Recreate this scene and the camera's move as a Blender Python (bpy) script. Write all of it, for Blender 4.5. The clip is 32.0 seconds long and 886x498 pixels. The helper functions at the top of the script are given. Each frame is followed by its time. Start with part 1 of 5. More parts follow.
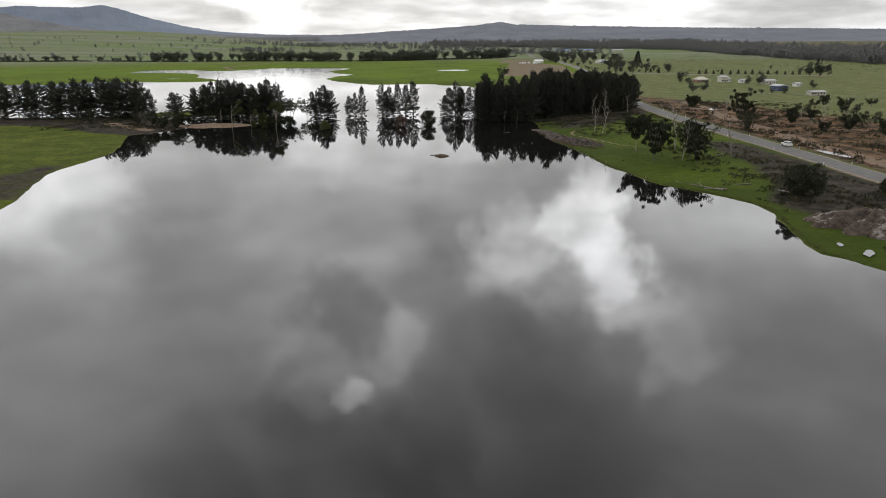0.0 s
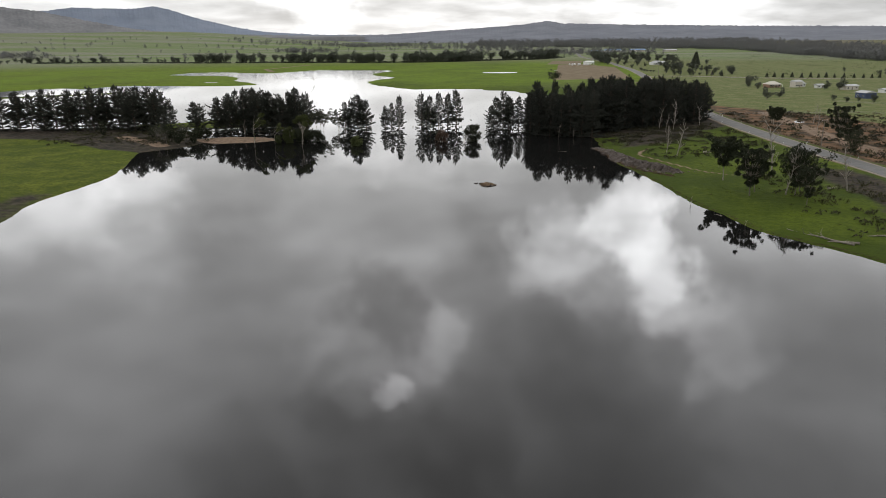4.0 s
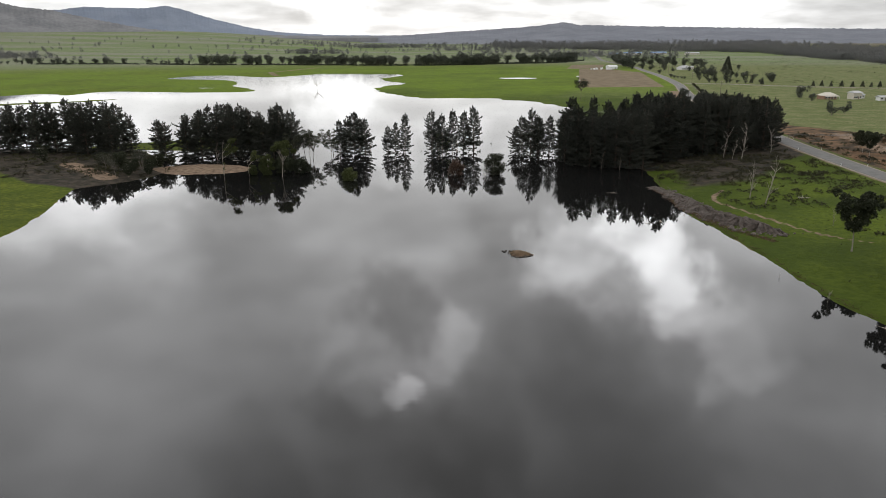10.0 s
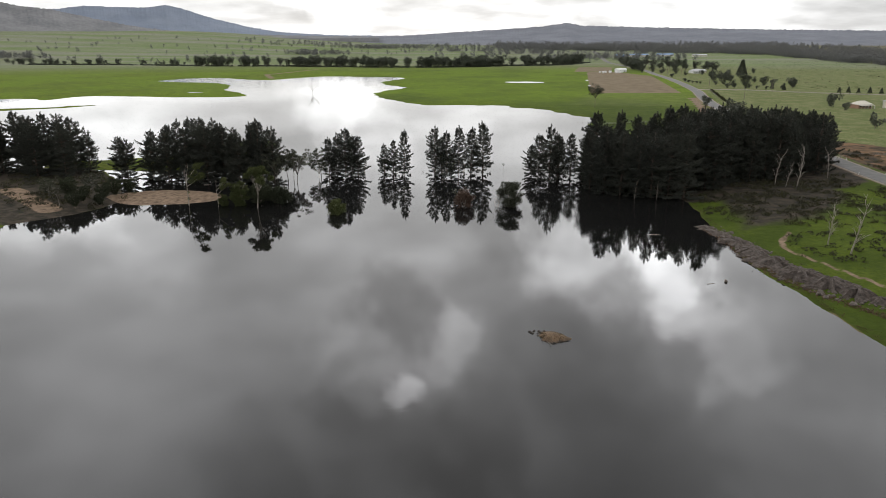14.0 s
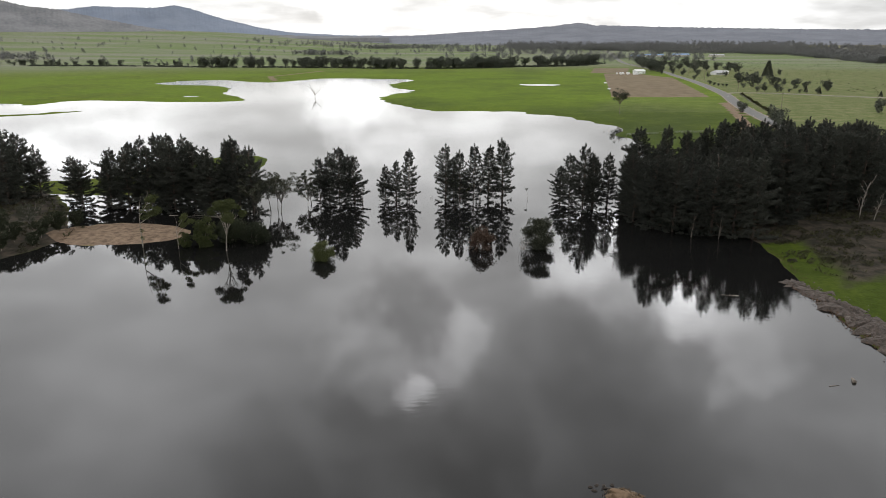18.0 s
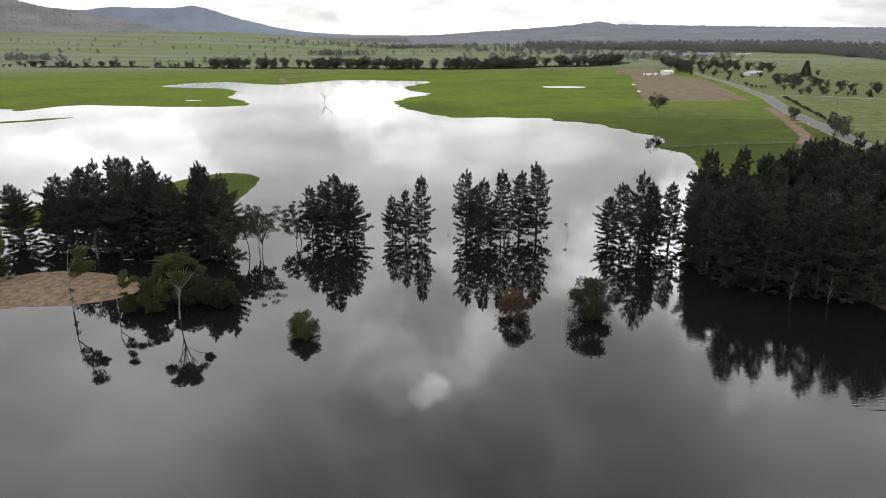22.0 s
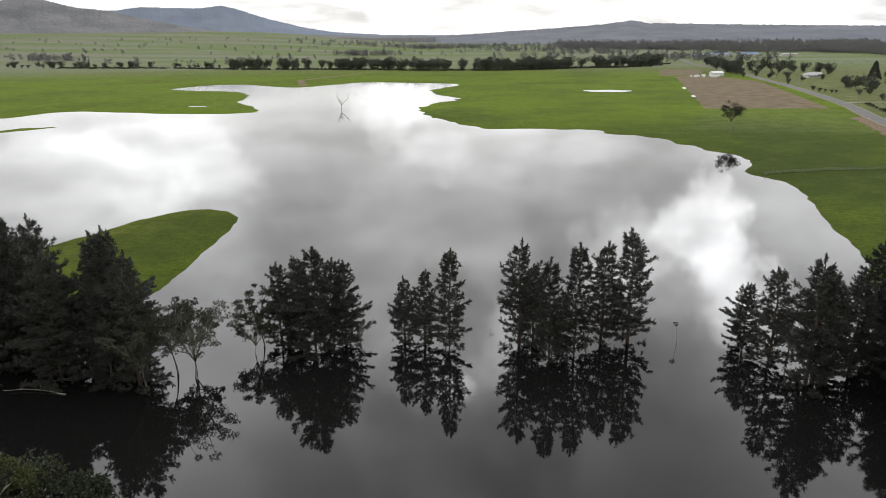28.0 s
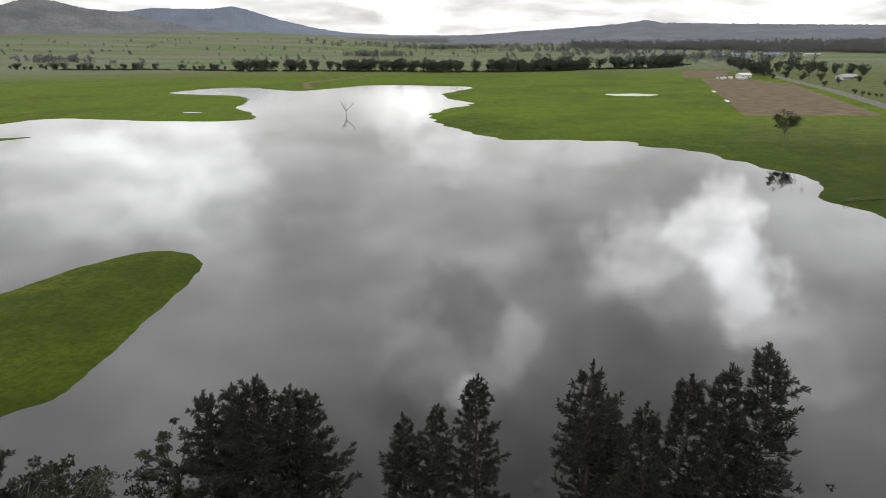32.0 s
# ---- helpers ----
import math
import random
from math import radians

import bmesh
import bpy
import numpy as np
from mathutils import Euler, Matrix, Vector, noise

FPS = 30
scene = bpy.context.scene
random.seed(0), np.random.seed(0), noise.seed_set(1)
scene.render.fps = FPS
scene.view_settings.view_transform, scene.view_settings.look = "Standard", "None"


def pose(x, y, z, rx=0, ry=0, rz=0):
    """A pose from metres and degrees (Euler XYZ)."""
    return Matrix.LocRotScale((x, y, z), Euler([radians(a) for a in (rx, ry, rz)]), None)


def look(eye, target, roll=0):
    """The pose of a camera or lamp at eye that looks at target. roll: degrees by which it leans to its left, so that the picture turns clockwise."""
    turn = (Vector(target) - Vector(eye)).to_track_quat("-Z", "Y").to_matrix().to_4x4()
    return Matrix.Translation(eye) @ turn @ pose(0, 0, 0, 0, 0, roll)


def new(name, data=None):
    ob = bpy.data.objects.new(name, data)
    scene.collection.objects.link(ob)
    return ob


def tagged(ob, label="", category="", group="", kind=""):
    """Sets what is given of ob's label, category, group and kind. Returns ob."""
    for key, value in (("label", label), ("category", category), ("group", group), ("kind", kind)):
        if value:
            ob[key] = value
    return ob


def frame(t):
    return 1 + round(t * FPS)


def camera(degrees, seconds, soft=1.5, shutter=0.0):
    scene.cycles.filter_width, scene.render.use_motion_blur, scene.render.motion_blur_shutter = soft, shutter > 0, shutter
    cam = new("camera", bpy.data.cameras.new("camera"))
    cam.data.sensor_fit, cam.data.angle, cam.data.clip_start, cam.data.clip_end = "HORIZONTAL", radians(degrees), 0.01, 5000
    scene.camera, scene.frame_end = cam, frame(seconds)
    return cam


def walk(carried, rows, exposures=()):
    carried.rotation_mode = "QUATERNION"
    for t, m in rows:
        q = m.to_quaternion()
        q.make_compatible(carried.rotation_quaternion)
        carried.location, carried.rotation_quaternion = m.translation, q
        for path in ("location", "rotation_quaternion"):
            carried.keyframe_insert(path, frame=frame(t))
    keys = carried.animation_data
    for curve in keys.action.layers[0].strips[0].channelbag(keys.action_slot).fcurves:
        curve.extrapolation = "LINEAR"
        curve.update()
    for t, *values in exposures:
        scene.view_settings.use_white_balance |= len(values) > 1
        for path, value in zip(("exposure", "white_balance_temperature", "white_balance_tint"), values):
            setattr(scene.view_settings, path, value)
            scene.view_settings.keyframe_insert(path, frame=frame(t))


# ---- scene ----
cam = camera(65.1, 32.0, 0.7)
PATH = [
    (0, (-3.017, 0.735, 38.88), (-2.823, 2.64, 38.302), -0.3),
    (1, (-1.7, 10.697, 39.33), (-1.52, 12.604, 38.752), -0.35),
    (2, (-0.892, 21.3, 39.9), (-0.739, 23.206, 39.322), -0.3),
    (3, (-0.4, 30.85, 40.55), (-0.283, 32.757, 39.972), -0.35),
    (4, (0.4, 40.72, 41.05), (0.471, 42.633, 40.471), -0.5),
    (6.5, (1.714, 66.251, 41.767), (1.741, 68.166, 41.19), -0.6),
    (9, (2.101, 90.973, 42.856), (2.135, 92.887, 42.279), -0.3),
    (11, (2.064, 111.273, 43.788), (2.102, 113.188, 43.211), -0.2),
    (13, (2.015, 130.306, 44.787), (2.046, 132.221, 44.211), -0.1),
    (14.5, (1.751, 144.535, 45.17), (1.785, 146.45, 44.593), 0.0),
    (16.5, (1.776, 164.459, 45.364), (1.8, 166.374, 44.787), 0.0),
    (19, (1.729, 189.534, 45.765), (1.722, 191.449, 45.188), -0.2),
    (21, (1.38, 209.76, 45.921), (1.35, 211.674, 45.343), -0.3),
    (23, (0.805, 229.793, 45.699), (0.75, 231.707, 45.121), -0.3),
    (25.5, (-0.656, 255.564, 45.583), (-0.743, 257.477, 45.005), -0.5),
    (28, (-2.313, 280.86, 45.19), (-2.431, 282.771, 44.612), -0.4),
    (29.5, (-3.489, 295.432, 45.255), (-3.626, 297.341, 44.677), -0.5),
    (32, (-5.844, 320.52, 45.367), (-5.993, 322.429, 44.79), -0.5),
]
walk(cam, [(t, look(eye, target, roll)) for t, eye, target, roll in PATH],
     [(0, -0.05), (4, 0.04), (9, 0.12), (16.5, 0.27), (23, 0.34), (28, 0.31), (32, 0.07)])

# ---- world: thick broken cloud with the veiled sun ahead ----
SUN_AZ, SUN_EL = -2.6, 28.4


def heading(az, el):
    a, e = radians(az), radians(el)
    return Vector((math.sin(a) * math.cos(e), math.cos(a) * math.cos(e), math.sin(e)))


class Nodes:
    """Short writing of node trees."""

    def __init__(self, tree):
        self.tree = tree
        tree.nodes.clear()

    def add(self, kind, inputs=(), **settings):
        node = self.tree.nodes.new("ShaderNode" + kind)
        for key, value in settings.items():
            setattr(node, key, value)
        for key, value in dict(inputs).items():
            self.put(node.inputs[key], value)
        return node

    def put(self, socket, value):
        if isinstance(value, bpy.types.NodeSocket):
            self.tree.links.new(value, socket)
        else:
            socket.default_value = value

    def math(self, op, a, b=0.0, c=0.0, clamp=False):
        return self.add("Math", {0: a, 1: b, 2: c}, operation=op, use_clamp=clamp).outputs[0]

    def noise(self, vec, scale, detail=4.0, rough=0.55, colour=False):
        n = self.add("TexNoise", {"Vector": vec, "Scale": scale, "Detail": detail, "Roughness": rough})
        return n.outputs["Color" if colour else "Fac"]

    def ramp(self, fac, a, b, lo=0.0, hi=1.0):
        return self.add("MapRange", {"Value": fac, "From Min": a, "From Max": b, "To Min": lo, "To Max": hi}, interpolation_type="SMOOTHSTEP").outputs[0]

    def mix(self, fac, a, b, blend="MIX"):
        n = self.add("Mix", data_type="RGBA", blend_type=blend)
        for i, v in ((0, fac), (6, a), (7, b)):
            self.put(n.inputs[i], v)
        return n.outputs[2]


def rgb(r, g, b):
    return (r, g, b, 1.0)


def make_world():
    world = bpy.data.worlds.new("overcast_sky")
    scene.world = world
    world.use_nodes = True
    n = Nodes(world.node_tree)
    way = n.add("TexCoord").outputs["Generated"]
    sep = n.add("SeparateXYZ", {0: way})
    z = n.math("MAXIMUM", sep.outputs[2], 0.0)
    zz = n.math("ADD", z, 0.19)
    flat = n.add("CombineXYZ", {0: n.math("DIVIDE", sep.outputs[0], zz), 1: n.math("DIVIDE", sep.outputs[1], zz), 2: 0.0}).outputs[0]
    turned = n.add("Mapping", {"Vector": way, "Location": (3.1, 7.7, 1.3), "Rotation": (0.6, 0.9, 0.4)}).outputs[0]
    big = n.noise(flat, 1.0, 3.0, 0.5)
    small = n.noise(flat, 2.4, 4.0, 0.5)
    # clouds bend the bright gaps out of round
    warp = n.add("VectorMath", {0: n.noise(turned, 6.0, 5.0, 0.6, colour=True), 1: (0.5, 0.5, 0.5)}, operation="SUBTRACT").outputs[0]
    bent = n.add("VectorMath", {0: warp, 1: (0.17, 0.17, 0.16), 2: way}, operation="MULTIPLY_ADD").outputs[0]
    curl = n.add("VectorMath", {0: n.noise(turned, 13.0, 4.0, 0.55, colour=True), 1: (0.5, 0.5, 0.5)}, operation="SUBTRACT").outputs[0]
    bent = n.add("VectorMath", {0: curl, 1: (0.13, 0.13, 0.11), 2: bent}, operation="MULTIPLY_ADD").outputs[0]
    bent = n.add("VectorMath", {0: bent}, operation="NORMALIZE").outputs[0]
    ramp = n.add("ValToRGB", {0: z})
    for at, v in ((0.05, 0.455), (0.18, 0.53), (0.30, 0.72), (0.46, 0.92), (0.58, 0.80), (0.75, 0.5)):
        ramp.color_ramp.elements.new(at).color = (v, v, v, 1)
    ramp.color_ramp.elements[0].color, ramp.color_ramp.elements[-1].color = (0.43, 0.43, 0.43, 1), (0.34, 0.34, 0.34, 1)
    light = n.math("MULTIPLY", n.math("MULTIPLY", ramp.outputs[0], 2.3), n.ramp(sep.outputs[1], -0.8, 0.6, 0.5, 1.0))
    # heading, height, reach in degrees, gain
    gaps = [(18.3, 14.2, 3.6, 1.3), (19.8, 16.8, 3.6, 1.2), (20.6, 19.6, 3.8, 0.7), (12.5, 14.6, 4.2, 0.55), (11.2, 17.6, 3.4, 0.45), (15, 16.5, 5.0, 0.3), (26.5, 23, 4.4, 0.5), (23, 20.5, 4, 0.3), (1.2, 24, 3.0, 0.3), (-2, 27.2, 4.2, 0.25), (-7, 25, 4, 0.35),
            (-31.5, 9.6, 5.5, 0.35), (-26.8, 12.6, 4.0, 0.4), (-22.2, 9.8, 4, 0.3), (-27.5, 7.6, 3, 0.2), (-7.5, 5.6, 3.6, 0.55), (-5, 8.6, 3, 0.3), (-22.6, 15.4, 4.5, 0.25), (33, 14, 7, 0.3), (-10, 31, 4, 0.2), (-26, 26, 9, 0.08)]
    shades = [(13, 33, 12, 0.32), (25, 31, 11, 0.2), (10.5, 24.8, 6.5, 0.22), (-4.4, 22.2, 4.4, 0.4), (-7.4, 28.8, 4.4, 0.36), (6.6, 12.8, 5.5, 0.28), (13.5, 10.4, 4, 0.22), (-13, 8.6, 6.5, 0.2), (-17, 13.6, 6.5, 0.16), (-12, 35, 8, 0.25), (2, 33, 6, 0.3), (4, 19, 4, 0.2),
              (13, 3.4, 3, 0.2), (30, 3.2, 5, 0.2)]
    gain = 1.0
    for some, sign in ((gaps, 1.0), (shades, -1.0)):
        for az, el, reach, amount in some:
            dot = n.add("VectorMath", {0: bent, 1: heading(az, el)}, operation="DOT_PRODUCT").outputs["Value"]
            blob = n.ramp(dot, math.cos(radians(reach * 1.15)), 1.0, 0.0, sign * amount)
            gain = n.math("ADD", gain, blob)
    soft = n.add("VectorMath", {0: curl, 1: (0.08, 0.08, 0.08), 2: way}, operation="MULTIPLY_ADD").outputs[0]
    soft = n.add("VectorMath", {0: soft}, operation="NORMALIZE").outputs[0]
    disc = n.add("VectorMath", {0: soft, 1: heading(SUN_AZ, SUN_EL)}, operation="DOT_PRODUCT").outputs["Value"]
    gain = n.math("ADD", gain, n.ramp(disc, math.cos(radians(1.6)), 1.0, 0.0, 1.2))
    cloud = n.math("MULTIPLY", n.ramp(big, 0.3, 0.72, 0.72, 1.2), n.ramp(small, 0.28, 0.72, 0.78, 1.2))
    light = n.math("MULTIPLY", n.math("MULTIPLY", light, cloud), n.math("MAXIMUM", gain, 0.25))
    colour = n.mix(n.ramp(z, 0.0, 0.5), rgb(0.99, 0.995, 1.0), rgb(0.975, 0.98, 1.0))
    sky = n.add("TexSky", sky_type="NISHITA", sun_disc=False, sun_elevation=radians(SUN_EL), sun_rotation=radians(SUN_AZ))
    blue = n.add("Background", {"Color": sky.outputs[0], "Strength": 0.06}).outputs[0]
    grey = n.add("Background", {"Color": colour, "Strength": light}).outputs[0]
    both = n.add("MixShader", {0: 0.95, 1: blue, 2: grey}).outputs[0]
    n.add("OutputWorld", {"Surface": both})


make_world()
sun = new("sun", bpy.data.lights.new("sun", "SUN"))
sun.data.energy, sun.data.angle, sun.data.color = 0.25, radians(90), (1.0, 0.97, 0.92)
sun.matrix_world = look(heading(SUN_AZ, SUN_EL) * 100, (0, 0, 0))

# ---- materials ----


def material(name, build, rough=0.8, metal=0.0, spec=0.4, ior=1.5):
    m = bpy.data.materials.new(name)
    m.use_nodes = True
    n = Nodes(m.node_tree)
    coord = n.add("TexCoord").outputs["Object"]
    bsdf = n.add("BsdfPrincipled", {"Roughness": rough, "Metallic": metal, "Specular IOR Level": spec, "IOR": ior})
    out = build(n, coord, bsdf)
    if out is not None:
        n.put(bsdf.inputs["Base Color"], out)
    n.add("OutputMaterial", {"Surface": bsdf.outputs[0]})
    return m


def bump(n, bsdf, height, strength, distance):
    n.put(bsdf.inputs["Normal"], n.add("Bump", {"Height": height, "Strength": strength, "Distance": distance}).outputs[0])


def plain(name, colour, rough=0.7, metal=0.0, vary=0.25, scale=3.0, spec=0.4, relief=0.0):
    """A surface of one hue with grain and blotches."""

    def build(n, co, bsdf):
        a = n.noise(co, scale, 5.0, 0.6)
        b = n.noise(co, scale * 9.0, 4.0, 0.6)
        f = n.math("ADD", n.math("MULTIPLY", a, 0.65), n.math("MULTIPLY", b, 0.35))
        if relief:
            bump(n, bsdf, b, 0.6, relief)
        dark = rgb(*[c * (1 - vary) for c in colour])
        light = rgb(*[min(1.0, c * (1 + vary)) for c in colour])
        return n.mix(n.ramp(f, 0.3, 0.7), dark, light)

    return material(name, build, rough, metal, spec)


def leafy(name, dark, light):
    """Foliage: hue by tree and by clump."""

    def build(n, co, bsdf):
        own = n.add("ObjectInfo").outputs["Random"]
        isle = n.add("NewGeometry").outputs["Random Per Island"]
        f = n.math("ADD", n.math("MULTIPLY", isle, 0.55), n.math("MULTIPLY", own, 0.45))
        return n.mix(f, rgb(*dark), rgb(*light))

    return material(name, build, 0.75, 0.0, 0.2)


def ground_material():
    def build(n, co, bsdf):
        dry = n.add("Attribute", attribute_name="dry").outputs["Fac"]
        scrub = n.add("Attribute", attribute_name="scrub").outputs["Fac"]
        mud = n.add("Attribute", attribute_name="mud").outputs["Fac"]
        dull = n.add("Attribute", attribute_name="dull").outputs["Fac"]
        pale = n.add("Attribute", attribute_name="pale").outputs["Fac"]
        wide = n.noise(co, 0.012, 4.0, 0.55)
        mid = n.noise(co, 0.11, 5.0, 0.6)
        fine = n.noise(co, 0.8, 7.0, 0.72)
        grass = n.mix(n.ramp(mid, 0.3, 0.7), rgb(0.04, 0.058, 0.009), rgb(0.066, 0.089, 0.012))
        grass = n.mix(n.ramp(wide, 0.35, 0.7), grass, rgb(0.09, 0.12, 0.01))
        grass = n.mix(n.ramp(n.noise(co, 0.045, 5.0, 0.6), 0.44, 0.6, 0.0, 0.8), grass, rgb(0.047, 0.068, 0.008))
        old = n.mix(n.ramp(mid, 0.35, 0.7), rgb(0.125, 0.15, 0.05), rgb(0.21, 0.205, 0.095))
        meadow = n.mix(n.ramp(mid, 0.3, 0.7), rgb(0.062, 0.08, 0.011), rgb(0.13, 0.148, 0.018))
        grass = n.mix(n.math("MULTIPLY", n.add("Attribute", attribute_name="west").outputs["Fac"], n.ramp(n.noise(co, 0.03, 4.0, 0.6), 0.3, 0.6, 0.4, 1.0)), grass, meadow)
        lush = n.add("Attribute", attribute_name="lush").outputs["Fac"]
        rich = n.mix(n.ramp(mid, 0.3, 0.7), rgb(0.112, 0.172, 0.009), rgb(0.155, 0.222, 0.012))
        grass = n.mix(n.math("MULTIPLY", lush, n.ramp(wide, 0.3, 0.6, 0.45, 1.0)), grass, rich)
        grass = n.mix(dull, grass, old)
        bands = n.add("VectorMath", {0: co, 1: (0.35, 1.6, 1.0)}, operation="MULTIPLY").outputs[0]
        # far plain: aerial haze put into the grass colour, blended in by pale
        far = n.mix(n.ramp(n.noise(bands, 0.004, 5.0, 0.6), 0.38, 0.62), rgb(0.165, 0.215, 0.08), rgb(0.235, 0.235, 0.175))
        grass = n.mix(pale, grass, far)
        grass = n.mix(n.ramp(fine, 0.36, 0.62), n.mix(0.6, grass, rgb(0.028, 0.045, 0.006)), grass)
        rust = n.add("Attribute", attribute_name="rust").outputs["Fac"]
        fern = n.mix(n.ramp(n.noise(co, 0.12, 6.0, 0.65), 0.36, 0.66), rgb(0.036, 0.031, 0.02), rgb(0.19, 0.112, 0.062))
        bracken = n.mix(n.ramp(n.noise(co, 0.35, 6.0, 0.65), 0.35, 0.68), rgb(0.026, 0.025, 0.019), rgb(0.07, 0.056, 0.042))
        bracken = n.mix(rust, bracken, fern)
        straw = n.mix(n.ramp(mid, 0.3, 0.7), rgb(0.14, 0.108, 0.068), rgb(0.205, 0.16, 0.105))
        earth = n.mix(n.ramp(n.noise(co, 0.6, 6.0, 0.65), 0.3, 0.7), rgb(0.12, 0.086, 0.06), rgb(0.27, 0.195, 0.135))
        edge = n.math("MULTIPLY", n.math("SUBTRACT", mid, 0.5), 0.6)
        f1 = n.ramp(n.math("ADD", scrub, edge), 0.35, 0.65)
        f2 = n.ramp(n.math("ADD", dry, edge), 0.4, 0.6)
        f3 = n.ramp(n.math("ADD", mud, edge), 0.4, 0.65)
        c = n.mix(f3, n.mix(f2, n.mix(f1, grass, bracken), straw), earth)
        bump(n, bsdf, n.math("ADD", fine, n.math("MULTIPLY", mid, 2.0)), 0.7, 0.25)
        return c

    return material("grassland", build, 0.95, 0.0, 0.05)


def water_material():
    def build(n, co, bsdf):
        calm = n.ramp(n.noise(co, 0.018, 3.0, 0.5), 0.42, 0.7)
        stretch = n.add("VectorMath", {0: co, 1: (1.0, 2.2, 1.0)}, operation="MULTIPLY").outputs[0]
        wave = n.noise(stretch, 0.55, 3.0, 0.5)
        swell = n.noise(co, 0.07, 2.0, 0.5)
        h = n.math("ADD", n.math("MULTIPLY", wave, n.math("ADD", n.math("MULTIPLY", calm, 0.5), 0.15)), n.math("MULTIPLY", swell, 0.5))
        across = n.add("SeparateXYZ", {0: co}).outputs[1]
        breeze = n.math("MULTIPLY", n.ramp(across, 640.0, 900.0), n.math("SUBTRACT", n.noise(co, 1.1, 2.0, 0.5), 0.5))
        h = n.math("ADD", h, n.math("MULTIPLY", breeze, 5.0))
        off = n.add("VectorMath", {0: co, 1: (66.0, 318.0, 0.0)}, operation="DISTANCE").outputs["Value"]
        h = n.math("ADD", h, n.math("MULTIPLY", n.ramp(off, 50.0, 15.0), n.noise(stretch, 1.1, 2.0, 0.5)))
        bump(n, bsdf, h, 0.35, 0.02)
        return n.mix(n.noise(co, 0.02, 3.0), rgb(0.006, 0.006, 0.006), rgb(0.010, 0.0098, 0.009))

    return material("flood_water", build, 0.025, 0.0, 0.5, 1.33)


GRASS = ground_material()
WATER = water_material()
PINE_LEAF = leafy("pine_needles", (0.034, 0.037, 0.031), (0.082, 0.085, 0.068))
PINE_BARK = plain("pine_bark", (0.09, 0.07, 0.055), 0.9, vary=0.4, relief=0.02)
GUM_LEAF = leafy("gum_leaves", (0.024, 0.029, 0.017), (0.06, 0.067, 0.036))
GUM_LIGHT = leafy("wattle_leaves", (0.05, 0.062, 0.022), (0.12, 0.132, 0.046))
RED_LEAF = leafy("browned_leaves", (0.07, 0.05, 0.035), (0.15, 0.085, 0.06))
GUM_BARK = plain("gum_bark", (0.33, 0.29, 0.24), 0.85, vary=0.35, relief=0.01)
DEAD_WOOD = plain("bleached_wood", (0.31, 0.275, 0.235), 0.85, vary=0.35, relief=0.01)
# leaf hues lightened to stand in for haze over the plain
FAR_LEAF = leafy("hazed_far_leaves", (0.055, 0.064, 0.048), (0.115, 0.122, 0.092))
FAR_BARK = plain("far_bark", (0.2, 0.18, 0.15), 0.9)
SHRUB_LEAF = leafy("shrub_leaves", (0.03, 0.036, 0.016), (0.085, 0.08, 0.035))
ROCK = plain("bank_rock", (0.12, 0.098, 0.084), 0.9, vary=0.45, scale=1.2, relief=0.08)
SAND = plain("gravel_sand", (0.42, 0.31, 0.21), 0.95, vary=0.25, scale=0.8, relief=0.03)
EARTH = plain("bare_earth", (0.22, 0.16, 0.12), 0.95, vary=0.45, scale=0.7, relief=0.08)
ASPHALT = plain("asphalt", (0.105, 0.101, 0.095), 0.8, vary=0.22, scale=0.35, relief=0.005)
GRAVEL = plain("gravel", (0.22, 0.185, 0.145), 0.95, vary=0.25, scale=0.5, relief=0.02)
WHITE = plain("white_paint", (0.78, 0.78, 0.76), 0.5, vary=0.06)
GLASS_DARK = plain("dark_glass", (0.02, 0.025, 0.03), 0.08, vary=0.1, spec=0.6)
RUBBER = plain("rubber", (0.02, 0.02, 0.02), 0.85, vary=0.2)
METAL = plain("grey_steel", (0.45, 0.46, 0.47), 0.45, 0.6, vary=0.12)
BLUE_ROOF = plain("blue_sheet_roof", (0.16, 0.27, 0.48), 0.5, 0.1, vary=0.12)
GREY_ROOF = plain("grey_sheet_roof", (0.42, 0.42, 0.42), 0.55, 0.1, vary=0.15)
RED_ROOF = plain("brown_tile_roof", (0.22, 0.13, 0.1), 0.8, vary=0.2)
CREAM = plain("cream_wall", (0.6, 0.56, 0.48), 0.8, vary=0.1)
BRICK_WALL = plain("brick_wall", (0.33, 0.2, 0.14), 0.85, vary=0.2)
NAVY = plain("navy_sheet", (0.05, 0.07, 0.14), 0.5, vary=0.15)


def forested(name, dark, light):
    """A far wooded slope: soft stands of trees with a fine canopy grain, in hues that carry painted haze."""

    def build(n, co, bsdf):
        wide = n.add("VectorMath", {0: co, 1: (1.0, 1.0, 2.6)}, operation="MULTIPLY").outputs[0]
        f = n.math("ADD", n.math("MULTIPLY", n.noise(wide, 0.006, 5.0, 0.6), 0.6), n.math("MULTIPLY", n.noise(co, 0.06, 4.0, 0.65), 0.4))
        return n.mix(n.ramp(f, 0.34, 0.66), rgb(*dark), rgb(*light))

    return material(name, build, 0.95, 0.0, 0.0)


# distance haze is put into these hues: bluest on the farthest hills
HILL = forested("hazed_hill", (0.16, 0.162, 0.168), (0.25, 0.248, 0.248))
HILL_FAR = forested("hazed_distant_hill", (0.205, 0.235, 0.29), (0.25, 0.28, 0.335))
HILL_EAST = forested("hazed_eastern_hill", (0.17, 0.178, 0.2), (0.222, 0.23, 0.252))
TIMBER = plain("weathered_timber", (0.2, 0.17, 0.14), 0.9, vary=0.3)

